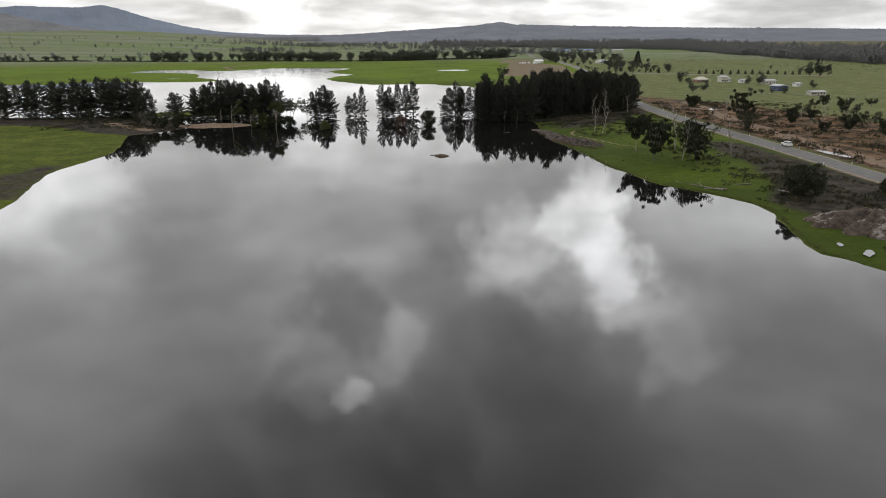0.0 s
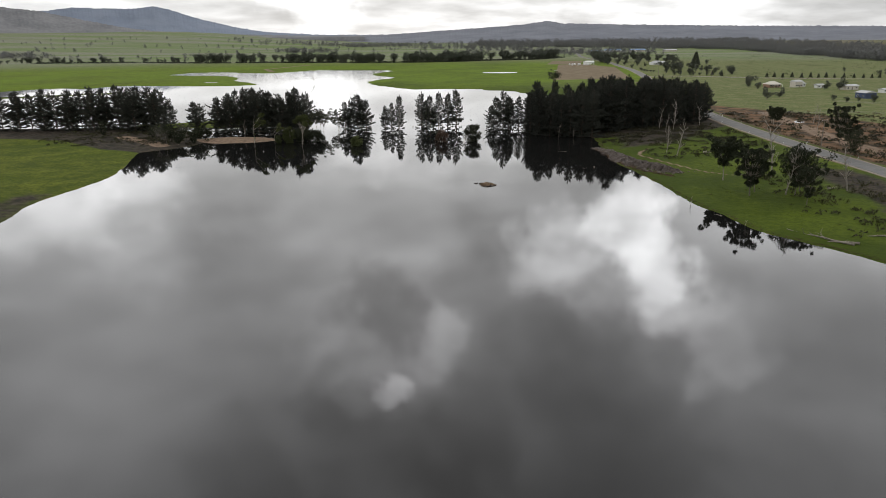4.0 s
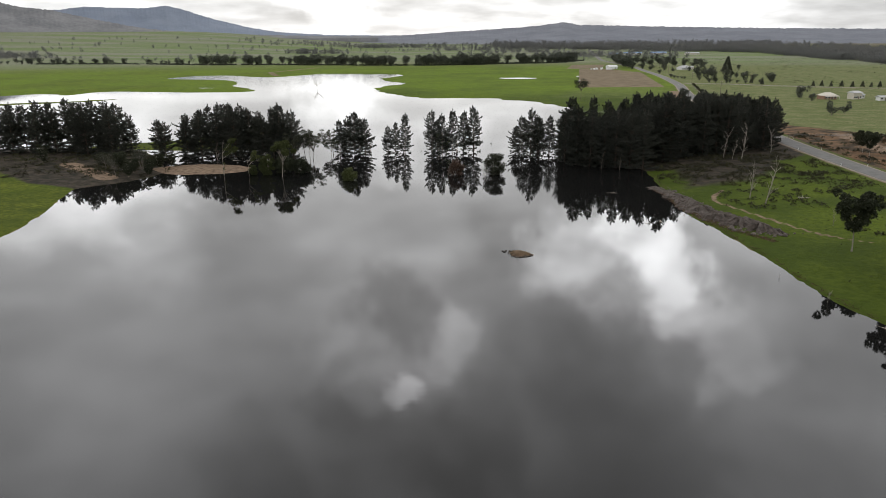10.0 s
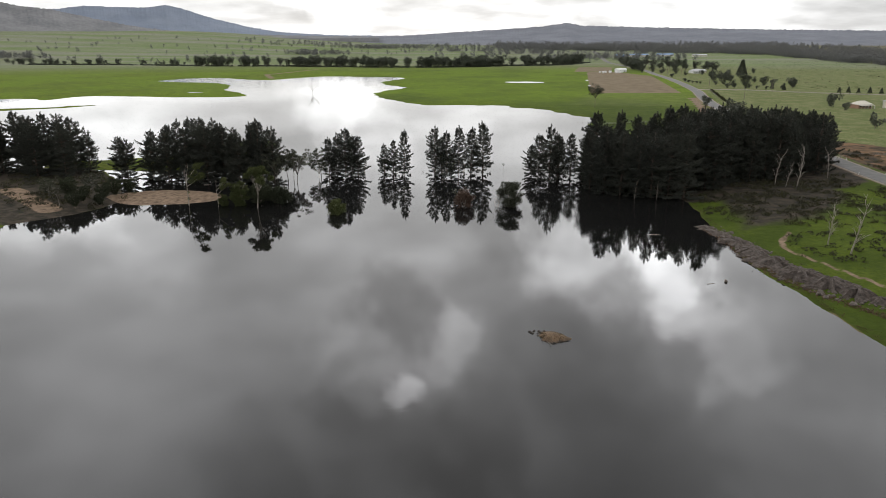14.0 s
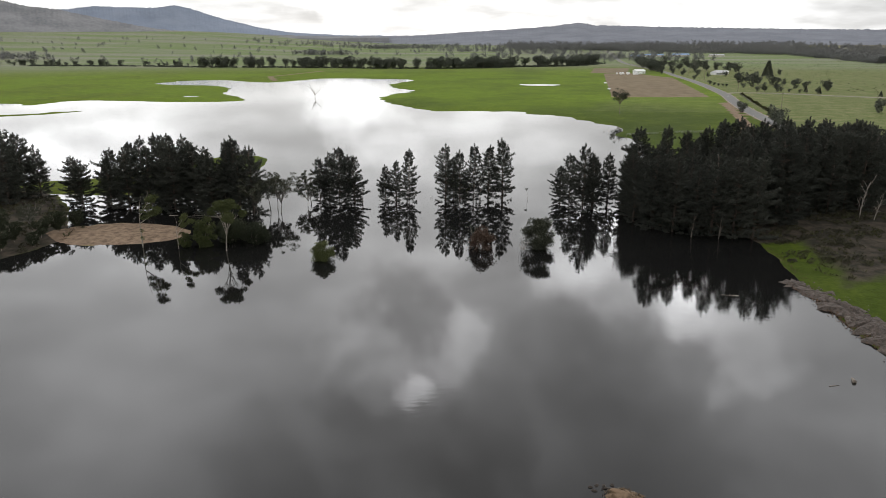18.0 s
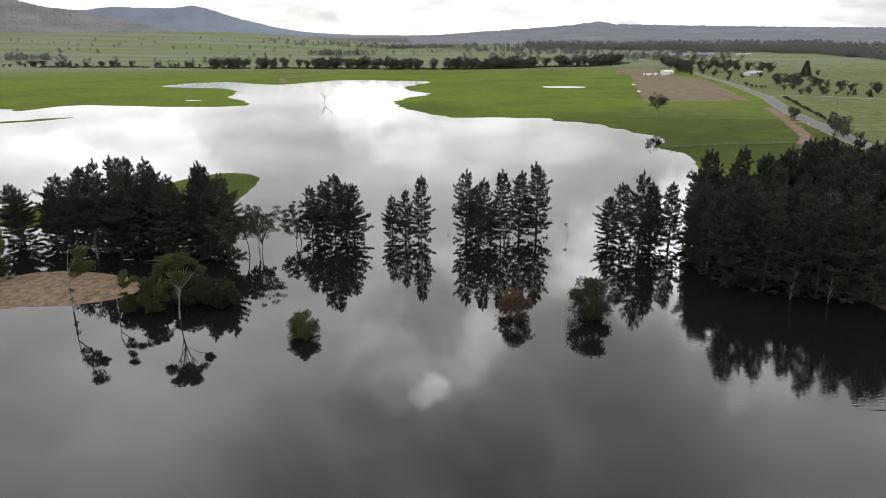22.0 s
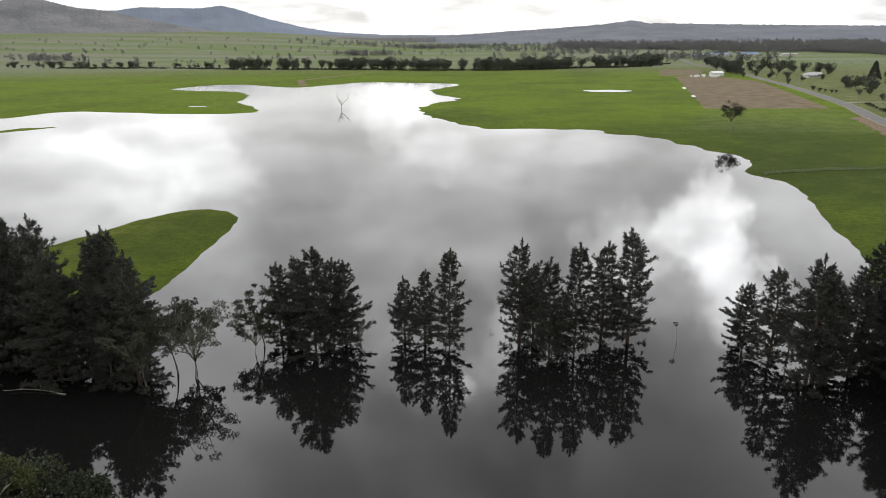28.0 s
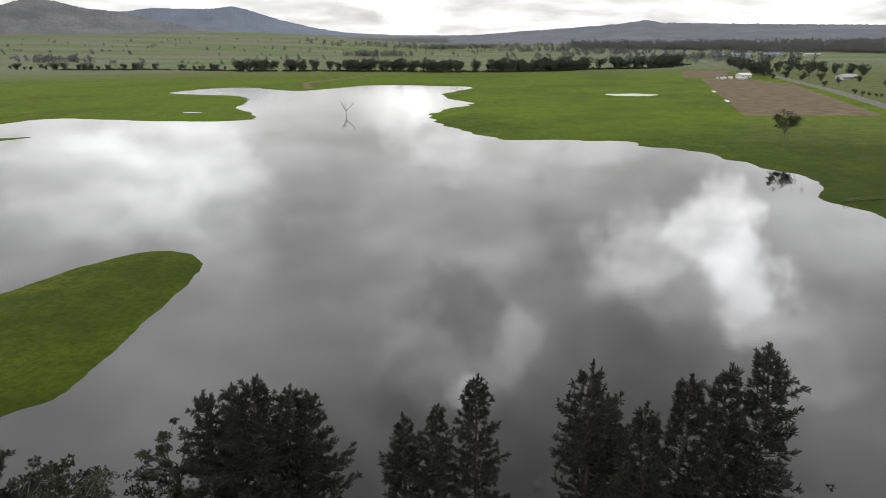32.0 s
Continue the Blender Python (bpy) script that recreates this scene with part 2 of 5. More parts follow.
# ---- the plan: shores ----
RIGHT_BANK = [(140, -260), (110, -100), (97, 50), (84, 108), (80, 117), (82, 126), (85, 137), (89, 149), (89, 157), (86, 166), (83, 172), (79, 178), (75, 187), (74, 197), (72, 208), (71, 219),
              (71, 232), (71, 244), (70, 256), (69, 267), (69, 281), (71, 297), (73, 312), (75, 326), (76, 337), (71, 345), (63, 349), (57, 357)]
BACK_SHORE = [(57, 372), (63, 391), (71, 410), (79, 428), (84, 454), (91, 480), (95, 500), (95, 512), (88, 527), (101, 553), (96, 566), (89, 584), (79, 615), (60, 628),
              (54, 645), (30, 651), (0, 652), (-30, 698), (-48, 755), (-40, 800), (-23, 842), (-40, 880), (-52, 945), (-29, 1026)]
FAR_SHORE = [(-76, 1055), (-137, 1066), (-160, 1032), (-188, 987), (-218, 996), (-262, 1036), (-300, 1014), (-307, 955), (-232, 924), (-201, 866), (-193, 818),
             (-155, 748), (-160, 734), (-182, 725), (-224, 730), (-270, 742), (-294, 730), (-300, 700), (-330, 715), (-360, 680)]
WEST_SHORE = [(-350, 600), (-310, 520), (-270, 450), (-235, 408), (-200, 398), (-160, 396), (-122, 392), (-108, 378), (-99, 362), (-92, 348), (-89, 338), (-92, 328),
              (-99, 319), (-106, 312), (-102, 290), (-97, 268), (-98, 250), (-101, 232), (-101, 216), (-96, 194), (-93, 174), (-96, 130), (-120, 50), (-160, -100), (-180, -260)]
SPIT = [(-66, 396), (-64, 410), (-65, 430), (-66, 447), (-68, 457), (-77, 466), (-86, 464), (-94, 452), (-98, 440), (-105, 427), (-118, 416), (-138, 408), (-140, 396), (-110, 390), (-85, 388)]
SAND_BAR = [(-95, 344), (-92, 351), (-82, 355), (-70, 353.5), (-63, 349.5), (-60, 344), (-63, 338.5), (-73, 335), (-85, 335.4)]
SLIVER = [(-330, 590), (-262, 628), (-240, 652), (-246, 654), (-272, 636), (-340, 602)]
ROAD = [(100, -200), (124, 0), (132.5, 110), (137, 180), (140.2, 228), (143, 282), (146.3, 332), (152, 384), (158, 422), (167, 470), (175, 520), (187, 574), (202, 640), (219, 702), (239, 770),
        (262, 872), (284, 985), (300, 1085), (328, 1245), (346, 1440), (372, 1640), (470, 2120), (560, 2600)]
FOREST_EDGE = [(5, 2900), (14, 2650), (20, 2500), (24, 2350), (27, 1900), (30, 1600), (33, 1380), (38, 1180), (44, 1080)]
SIDE_ROAD = [(236, 768), (252, 787), (278, 788), (301, 774), (322, 754), (370, 724), (470, 690)]


def curve(points, steps=4, closed=True):
    """Rounds a line of points."""
    p = np.array(points, float)
    n = len(p)
    out = []
    for i in range(n if closed else n - 1):
        a, b, c, d = (p[(i + k) % n] if closed else p[min(max(i + k, 0), n - 1)] for k in (-1, 0, 1, 2))
        for s in range(steps):
            u = s / steps
            out.append(0.5 * (2 * b + (c - a) * u + (2 * a - 5 * b + 4 * c - d) * u * u + (3 * b - a - 3 * c + d) * u**3))
    if not closed:
        out.append(p[-1])
    return np.array(out)


def line_distance(x, y, line, closed=False):
    """Distance of places from a line."""
    best = np.full(x.shape, 1e12)
    n = len(line)
    for i in range(n if closed else n - 1):
        (ax, ay), (bx, by) = line[i], line[(i + 1) % n]
        dx, dy = bx - ax, by - ay
        u = np.clip(((x - ax) * dx + (y - ay) * dy) / max(dx * dx + dy * dy, 1e-9), 0, 1)
        best = np.minimum(best, (x - ax - u * dx) ** 2 + (y - ay - u * dy) ** 2)
    return np.sqrt(best)


def inside(x, y, line):
    hit = np.zeros(x.shape, bool)
    n = len(line)
    for i in range(n):
        (ax, ay), (bx, by) = line[i], line[(i + 1) % n]
        if ay != by:
            cross = ((ay > y) != (by > y)) & (x < (bx - ax) * (y - ay) / (by - ay) + ax)
            hit ^= cross
    return hit


def signed(x, y, line):
    """Distance to an outline, positive inside."""
    return line_distance(x, y, line, True) * np.where(inside(x, y, line), 1, -1)


LAKE = curve(RIGHT_BANK + BACK_SHORE + FAR_SHORE + WEST_SHORE, 3)
ISLANDS = [curve(SPIT, 4), curve(SAND_BAR, 4), curve(SLIVER, 3)]
ROAD_LINE = curve(ROAD, 6, False)


def smooth(a, lo, hi):
    u = np.clip((a - lo) / (hi - lo), 0, 1)
    return u * u * (3 - 2 * u)


def ripple(x, y, scale, seed):
    """A cheap smooth unevenness between -1 and 1."""
    r = np.random.RandomState(seed)
    total = np.zeros(np.shape(x))
    for k in range(6):
        a, f, ph = r.rand() * 6.283, (0.5 + r.rand()) / scale, r.rand() * 6.283
        total = total + np.sin((x * math.cos(a) + y * math.sin(a)) * f * 6.283 + ph)
    return total / 4.0


def shore(x, y):
    """How far a place lies from the water, negative in it."""
    d = -signed(x, y, LAKE)
    for isle in ISLANDS:
        d = np.maximum(d, signed(x, y, isle))
    d = d + smooth(y, 470, 620) * smooth(np.abs(d), 30, 0) * (2.6 * ripple(x * 0.45, y, 21.0, 11) + 1.5 * ripple(x * 0.5, y, 9.0, 12))
    return d + 0.55 * ripple(x, y, 7.0, 3) * smooth(np.abs(d), 40, 0) + 0.3 * ripple(x, y, 2.2, 5) * smooth(np.abs(d), 15, 0)


def land(x, y, d=None):
    """The height of the ground."""
    x, y = np.asarray(x, float), np.asarray(y, float)
    d = shore(x, y) if d is None else d
    up = np.clip(d, 0, None)
    z = 0.9 * (1 - np.exp(-up / 11.0)) + 0.004 * np.clip(up, 0, 120) + 0.13 * ripple(x, y, 23.0, 8) * smooth(d, 2, 20)
    z = np.where(d < 0, np.maximum(0.09 * d, -2.0), z)
    sand = smooth(signed(x, y, ISLANDS[1]), -1, 4)
    z = np.where((sand > 0) & (d > 0), np.minimum(z, 0.45), z)
    r = np.hypot(x, y)
    az = np.degrees(np.arctan2(x, y))
    z = z + 62 * smooth(r, 1700, 4600) * smooth(-az, 2, 20) + 34 * smooth(r, 1900, 4600)
    near = line_distance(x, y, ROAD_LINE)
    flat = smooth(near, 16, 6) * smooth(y, 1500, 1000)
    return z * (1 - flat) + 1.6 * flat


def steps(*spans):
    out = []
    for a, b, s in spans:
        out += list(np.arange(a, b, s))
    return out


def spread(start, stop, first, grow):
    out, at, s = [], start, first
    while at < stop:
        out.append(at)
        at += s
        s *= grow
    return out + [stop]


def fine_mesh(name, verts, faces, smooth_shade=False):
    me = bpy.data.meshes.new(name)
    me.from_pydata(verts, [], faces)
    if smooth_shade:
        me.shade_smooth()
    return me


def make_ground():
    xs = np.array([-v for v in spread(420, 4750, 6, 1.11)][::-1] + steps((-414, -135, 4.5), (-135, 112, 1.4), (112, 180, 2.5), (180, 420, 4.5)) + spread(420, 4750, 6, 1.11))
    ys = np.array([-v for v in spread(0, 1500, 8, 1.35)][:0:-1] + steps((0, 95, 5), (95, 480, 1.4), (480, 700, 2.2), (700, 1100, 3.5)) + spread(1100, 4750, 6, 1.07))
    gx, gy = np.meshgrid(xs, ys)
    d = shore(gx, gy)
    z = land(gx, gy, d)
    nx, ny = len(xs), len(ys)
    co = np.stack([gx, gy, z], -1).reshape(-1, 3)
    i = np.arange(nx * ny).reshape(ny, nx)
    quads = np.stack([i[:-1, :-1], i[:-1, 1:], i[1:, 1:], i[1:, :-1]], -1).reshape(-1, 4)
    me = bpy.data.meshes.new("ground")
    me.vertices.add(len(co))
    me.vertices.foreach_set("co", co.ravel())
    me.loops.add(quads.size)
    me.loops.foreach_set("vertex_index", quads.ravel())
    me.polygons.add(len(quads))
    me.polygons.foreach_set("loop_start", np.arange(len(quads)) * 4)
    me.update(calc_edges=True)
    me.shade_smooth()
    x, y, d = gx.ravel(), gy.ravel(), d.ravel()
    road = line_distance(x, y, ROAD_LINE)
    east = smooth(x - np.interp(y, ROAD_LINE[:, 1], ROAD_LINE[:, 0]), 4, 10)

    def patch(outline, soft=6.0):
        return smooth(signed(x, y, outline), -soft, soft)

    # land cover: bracken and scrub, straw, bare earth, and poor grass
    scrub = patch([(-260, 358), (-181, 352), (-150, 343), (-124, 318), (-106, 312), (-96, 318), (-86, 340), (-104, 372), (-122, 395), (-260, 400)])
    scrub = np.maximum(scrub, patch([(44, 338), (78, 334), (110, 338), (142, 356), (160, 420), (120, 430), (70, 410), (46, 372)]))
    scrub = np.maximum(scrub, 0.75 * patch([(78, 302), (104, 312), (128, 340), (124, 362), (86, 342)], 8))
    scrub = np.maximum(scrub, 0.8 * patch([(96, 112), (126, 105), (132, 170), (135, 245), (122, 262), (112, 200), (104, 176), (93, 160)], 8))
    scrub = np.maximum(scrub, east * patch([(90, -60), (215, -60), (232, 250), (215, 395), (176, 470), (140, 380), (122, 200)], 8))
    scrub = np.maximum(scrub, 0.6 * patch([(-124, 170), (-92, 185), (-97, 215), (-101, 240), (-112, 238), (-118, 205)], 7))
    # ground past the forest edge is darkened with the scrub colour
    az = np.degrees(np.arctan2(x, y))
    scrub = np.maximum(scrub, smooth(np.hypot(x, y) - np.interp(az, [a for a, _ in FOREST_EDGE], [v for _, v in FOREST_EDGE]), 0, 80) * 0.5 * (az > 4) * (az < 60))
    dry = patch([(139, 746), (217, 744), (281, 1036), (264, 1165), (224, 1152)], 3)
    dry = np.maximum(dry, 0.8 * patch([(206, 1160), (262, 1168), (306, 1330), (252, 1345)], 5))
    mud = 0.5 * smooth(d, 1.2, 0.2)
    mud = mud * (1 - patch([(40, 334), (80, 330), (80, 420), (40, 400)], 4))
    mud = np.maximum(mud, patch(ISLANDS[1], 1.0))
    mud = np.maximum(mud, 0.9 * smooth(line_distance(x, y, [(-128, 352), (-114, 338), (-103, 327)]), 5.5, 1.5))
    mud = np.maximum(mud, 0.9 * smooth(line_distance(x, y, [(206, 690), (194, 646), (177, 588), (165, 550), (153, 528), (151, 511)]), 4.5, 1.5))
    mud = np.maximum(mud, 0.75 * smooth(line_distance(x, y, curve([(88, 299), (82, 291), (81, 284), (83, 275), (86, 264), (90, 252), (98, 243)], 4, False)), 1.5, 0.3))
    mud = np.maximum(mud, 0.7 * smooth(road, 7.5, 4.5))
    mud = np.maximum(mud, 0.7 * east * smooth(line_distance(x, y, [(152, 150), (158, 235), (170, 320), (190, 415)]), 8, 3))
    mud = np.maximum(mud, 0.62 * smooth(line_distance(x, y, [(-190, 1005), (-215, 1090), (-170, 1260)]), 9, 3))
    # pale is painted haze, not land cover: it greys the ground with distance
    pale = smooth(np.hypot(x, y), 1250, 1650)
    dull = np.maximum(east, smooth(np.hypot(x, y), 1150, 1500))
    dull = np.maximum(dull, 0.55 * patch([(100, 640), (190, 620), (215, 740), (140, 745)], 10) * 0.5)
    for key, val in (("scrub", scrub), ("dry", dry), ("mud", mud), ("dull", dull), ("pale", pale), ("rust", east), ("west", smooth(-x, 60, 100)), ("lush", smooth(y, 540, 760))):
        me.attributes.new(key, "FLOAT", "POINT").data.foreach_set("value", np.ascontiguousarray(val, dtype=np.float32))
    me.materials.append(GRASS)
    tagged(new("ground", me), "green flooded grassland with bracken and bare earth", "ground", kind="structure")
    return xs, ys, z


GRID = make_ground()


def make_water():
    n = 24
    vs = [(-480 + 680 * i / n, -350 + 1500 * j / n, 0.0) for j in range(n + 1) for i in range(n + 1)]
    fs = [(j * (n + 1) + i, j * (n + 1) + i + 1, (j + 1) * (n + 1) + i + 1, (j + 1) * (n + 1) + i) for j in range(n) for i in range(n)]
    me = fine_mesh("water", vs, fs)
    me.materials.append(WATER)
    tagged(new("water", me), "calm dark flood water mirroring the clouds", "water", kind="structure")


make_water()


def ground_at(x, y):
    """The height of the ground sheet under a place."""
    xs, ys, z = GRID
    i = int(np.clip(np.searchsorted(xs, x) - 1, 0, len(xs) - 2))
    j = int(np.clip(np.searchsorted(ys, y) - 1, 0, len(ys) - 2))
    u, v = (x - xs[i]) / (xs[i + 1] - xs[i]), (y - ys[j]) / (ys[j + 1] - ys[j])
    return float((z[j, i] * (1 - u) + z[j, i + 1] * u) * (1 - v) + (z[j + 1, i] * (1 - u) + z[j + 1, i + 1] * u) * v)


def make_ridge(name, label, profile, near, far, base, mat, seed):
    """A line of hills: heading and height in degrees along its crest, seen from the middle of the valley."""
    r = random.Random(seed)
    az = [p[0] for p in profile]
    el = [p[1] for p in profile]
    count, rows = 900, 22
    vs, fs = [], []
    for k in range(count + 1):
        a = az[0] + (az[-1] - az[0]) * k / count
        top = float(np.interp(a, az, el))
        rough = 0.06 * noise.noise((a * 1.3, seed, 0)) + 0.07 * noise.noise((a * 6.0, seed, 3)) + r.uniform(-0.04, 0.07)
        crest = max(0.02, top)
        for j in range(rows):
            u = j / (rows - 1)
            dist = near + (far - near) * u
            fold = 1 + 0.16 * noise.noise((a * 0.9, u * 3.0, seed)) * math.sin(math.pi * u)
            z = base + (42 + far * math.tan(radians(crest)) - base) * (u**1.25) * fold
            z += far * math.tan(radians(0.5 * rough)) * u**5 + far * 0.00035 * noise.noise((a * 9.0, u * 21.0, seed)) * math.sin(math.pi * u)
            vs.append((dist * math.sin(radians(a)), dist * math.cos(radians(a)) + 150, z if j else base - 30))
        if k:
            o = k * rows
            fs += [(o - rows + j, o + j, o + j + 1, o - rows + j + 1) for j in range(rows - 1)]
    me = fine_mesh(name, vs, fs, True)
    me.materials.append(mat)
    return tagged(new(name, me), label, "hills", kind="structure")


make_ridge("backdrop", "distant forested hills with a rounded peak, tinted as blue haze", [(-48, 1.6), (-40, 1.9), (-30, 1.9), (-27, 2.1), (-25, 2.35), (-23, 2.3), (-21.2, 2.3), (-19.7, 2.5), (-18.4, 2.2), (-16.5, 1.6), (-14, 1.0), (-11.6, 0.62), (-8, 0.42), (-1.4, 0.32), (4, 0.55)], 4150, 4480, 60, HILL_FAR, 2)
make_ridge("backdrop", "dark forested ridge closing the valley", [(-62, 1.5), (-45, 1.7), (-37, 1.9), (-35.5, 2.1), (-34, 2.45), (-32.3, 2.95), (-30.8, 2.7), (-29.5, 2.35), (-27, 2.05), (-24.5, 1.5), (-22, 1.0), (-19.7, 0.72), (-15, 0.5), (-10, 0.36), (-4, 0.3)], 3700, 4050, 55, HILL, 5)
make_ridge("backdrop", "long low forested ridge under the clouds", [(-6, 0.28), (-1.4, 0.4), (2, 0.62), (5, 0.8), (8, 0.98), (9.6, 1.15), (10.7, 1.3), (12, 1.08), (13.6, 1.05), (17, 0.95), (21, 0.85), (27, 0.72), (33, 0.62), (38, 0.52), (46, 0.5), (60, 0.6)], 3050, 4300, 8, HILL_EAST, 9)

# ---- building bricks ----


class Shape:
    """Collects faces of one mesh."""

    def __init__(self):
        self.v, self.f = [], []

    def tube(self, points, radii, sides=6, cap=True):
        base = len(self.v)
        n = len(points)
        for i, p in enumerate(points):
            p = Vector(p)
            ahead = Vector(points[min(i + 1, n - 1)]) - Vector(points[max(i - 1, 0)])
            if ahead.length < 1e-6:
                ahead = Vector((0, 0, 1))
            q = ahead.to_track_quat("Z", "Y")
            for k in range(sides):
                a = 2 * math.pi * k / sides
                self.v.append(tuple(p + q @ Vector((math.cos(a) * radii[i], math.sin(a) * radii[i], 0))))
        for i in range(n - 1):
            for k in range(sides):
                a, b = base + i * sides + k, base + i * sides + (k + 1) % sides
                self.f.append((a, b, b + sides, a + sides))
        if cap:
            self.f.append(tuple(base + (n - 1) * sides + k for k in range(sides)))
            self.f.append(tuple(base + k for k in reversed(range(sides))))
        return self

    def box(self, x0, y0, z0, x1, y1, z1):
        b = len(self.v)
        self.v += [(x, y, z) for z in (z0, z1) for x, y in ((x0, y0), (x1, y0), (x1, y1), (x0, y1))]
        self.f += [tuple(b + i for i in q) for q in ((3, 2, 1, 0), (4, 5, 6, 7), (0, 1, 5, 4), (1, 2, 6, 5), (2, 3, 7, 6), (3, 0, 4, 7))]
        return self

    def prism(self, outline, y0, y1):
        """An outline in x and z, drawn along y."""
        b, n = len(self.v), len(outline)
        self.v += [(x, y0, z) for x, z in outline] + [(x, y1, z) for x, z in outline]
        self.f += [(b + i, b + (i + 1) % n, b + n + (i + 1) % n, b + n + i) for i in range(n)]
        self.f += [tuple(b + i for i in reversed(range(n))), tuple(b + n + i for i in range(n))]
        return self

    def blade(self, at, way, side, length, width):
        b = len(self.v)
        at, way, side = Vector(at), Vector(way), Vector(side)
        mid = at + way * length * 0.5
        self.v += [tuple(at), tuple(mid + side * width), tuple(at + way * length), tuple(mid - side * width)]
        self.f.append((b, b + 1, b + 2, b + 3))

    def tuft(self, r, at, way, blades, length, width, open_=0.7):
        """A brush of needles or leaves."""
        way = Vector(way).normalized()
        for _ in range(blades):
            d = (way + Vector((r.gauss(0, open_), r.gauss(0, open_), r.gauss(0, open_)))).normalized()
            s = d.cross(Vector((r.gauss(0, 1), r.gauss(0, 1), r.gauss(0, 1))))
            s = s.normalized() if s.length > 1e-6 else Vector((1, 0, 0))
            self.blade(at, d, s, length * r.uniform(0.7, 1.25), width * r.uniform(0.7, 1.3))

    def mesh(self, name, mat, smooth_shade=False):
        me = fine_mesh(name, self.v, self.f, smooth_shade)
        me.materials.append(mat)
        return me


def part(name, shape, mat, parent, label="", smooth_shade=False):
    """Links a shape or a mesh as one mesh object under its thing."""
    me = shape if isinstance(shape, bpy.types.Mesh) else shape.mesh(name, mat, smooth_shade)
    ob = new(name, me)
    ob.parent = parent
    if label:
        ob["label"] = label
    return ob


def thing(name, m, label, category, group=""):
    ob = new(name)
    ob.empty_display_size = 0.5
    ob.matrix_world = m
    return tagged(ob, label, category, group)


def placed(x, y, turn=0.0, size=1.0, sink=0.0, z=None, lean=0.0):
    at = (max(ground_at(x, y), -0.9) if z is None else z) - sink
    return pose(x, y, at, lean, 0, turn) @ Matrix.Scale(size, 4)


# ---- pines ----


def pine_model(seed, height, width, bare, dense=1.0, ragged=0.3):
    """A radiata pine: a spired stem with tiers of limbs that carry flat needle plates, open between the tiers."""
    r = random.Random(seed)
    trunk, limbs, leaf = Shape(), Shape(), Shape()
    bend = [(r.gauss(0, 0.05) * i, r.gauss(0, 0.05) * i) for i in range(7)]
    spine = [(bend[i][0], bend[i][1], height * i / 6 * 0.985 - (0.8 if i == 0 else 0)) for i in range(7)]
    trunk.tube(spine, [0.28 * (1 - 0.93 * i / 6) * height / 18 + 0.02 for i in range(7)], 7)

    def axis(z):
        u = max(0, min(5.999, z / height * 6))
        i = int(u)
        return Vector(spine[i]).lerp(Vector(spine[i + 1]), u - i)

    heavy = r.uniform(0, 6.283)
    z = height * bare
    while z < height * 0.93:
        f = (z - height * bare) / (height * (1 - bare))
        hull = 0.72 + 0.9 * f if f < 0.3 else 0.99 * ((1 - f) / 0.7) ** 0.82
        tier = width * hull * r.uniform(1 - ragged * 1.1, 1 + ragged * 0.6) + 0.15
        turn = r.uniform(0, 6.283)
        arms = r.choice((4, 5, 5, 6)) if f < 0.75 else 5
        for k in range(arms):
            a = turn + 6.283 * k / arms + r.uniform(-0.5, 0.5)
            length = max(0.3, tier * r.uniform(0.52, 1.24) * (1 + 0.16 * math.cos(a - heavy)))
            if r.random() < 0.07:
                length *= 1.3
            rise = r.uniform(-0.16, 0.12) + 0.5 * f * f
            out = Vector((math.cos(a), math.sin(a), 0))
            side = out.cross(Vector((0, 0, 1)))
            start = axis(z + r.uniform(-0.22, 0.22))
            pts = [start + out * length * s + Vector((0, 0, length * (rise * s + 0.2 * s * s))) for s in (0, 0.35, 0.7, 1.0)]
            limbs.tube(pts, [0.05 + 0.012 * length, 0.045, 0.03, 0.012], 3, False)
            # side twigs fan out flat and carry the plate of needles
            twigs = max(4, int(length * 3.3))
            for q in range(twigs):
                s = 0.16 + 0.84 * (q + r.random()) / twigs
                i = min(2, int(s * 3))
                p = pts[i].lerp(pts[i + 1], min(1.0, s * 3 - i))
                way = (out * 0.85 + side * r.choice((-1, 1)) * r.uniform(0.15, 1.1) + Vector((0, 0, r.uniform(0.0, 0.42)))).normalized()
                span = 0.35 + 0.3 * length * (1.15 - s) * r.uniform(0.6, 1.25)
                count = max(2, int(span * 4.3 * dense))
                for w in range(count):
                    at = p + way * span * (w + 0.6) / count
                    leaf.tuft(r, at + Vector((0, 0, r.gauss(0, 0.06))), way * 0.85 + Vector((0, 0, 0.4)), 9, 0.5, 0.044, 0.5)
            # the limb ends in an upturned candle
            for w in range(2):
                leaf.tuft(r, pts[3] + (out * 0.12 + Vector((0, 0, 0.24))) * w, out * 0.4 + Vector((0, 0, 1)), 7, 0.48, 0.04, 0.36)
        z += r.uniform(0.75, 1.3) * (0.5 + 0.5 * (1 - f)) * height / 18
    # the leader: a bare spike with short upright shoots
    top = axis(height * 0.93)
    for k in range(13):
        u = k / 12
        at = top.lerp(axis(height), u) + Vector((r.gauss(0, 0.05), r.gauss(0, 0.05), 0))
        leaf.tuft(r, at, (r.gauss(0, 0.3), r.gauss(0, 0.3), 1), 8, 0.62 - 0.25 * u, 0.042, 0.62 - 0.4 * u)
    return trunk.mesh("trunk", PINE_BARK, True), limbs.mesh("branching", PINE_BARK), leaf.mesh("crown", PINE_LEAF)


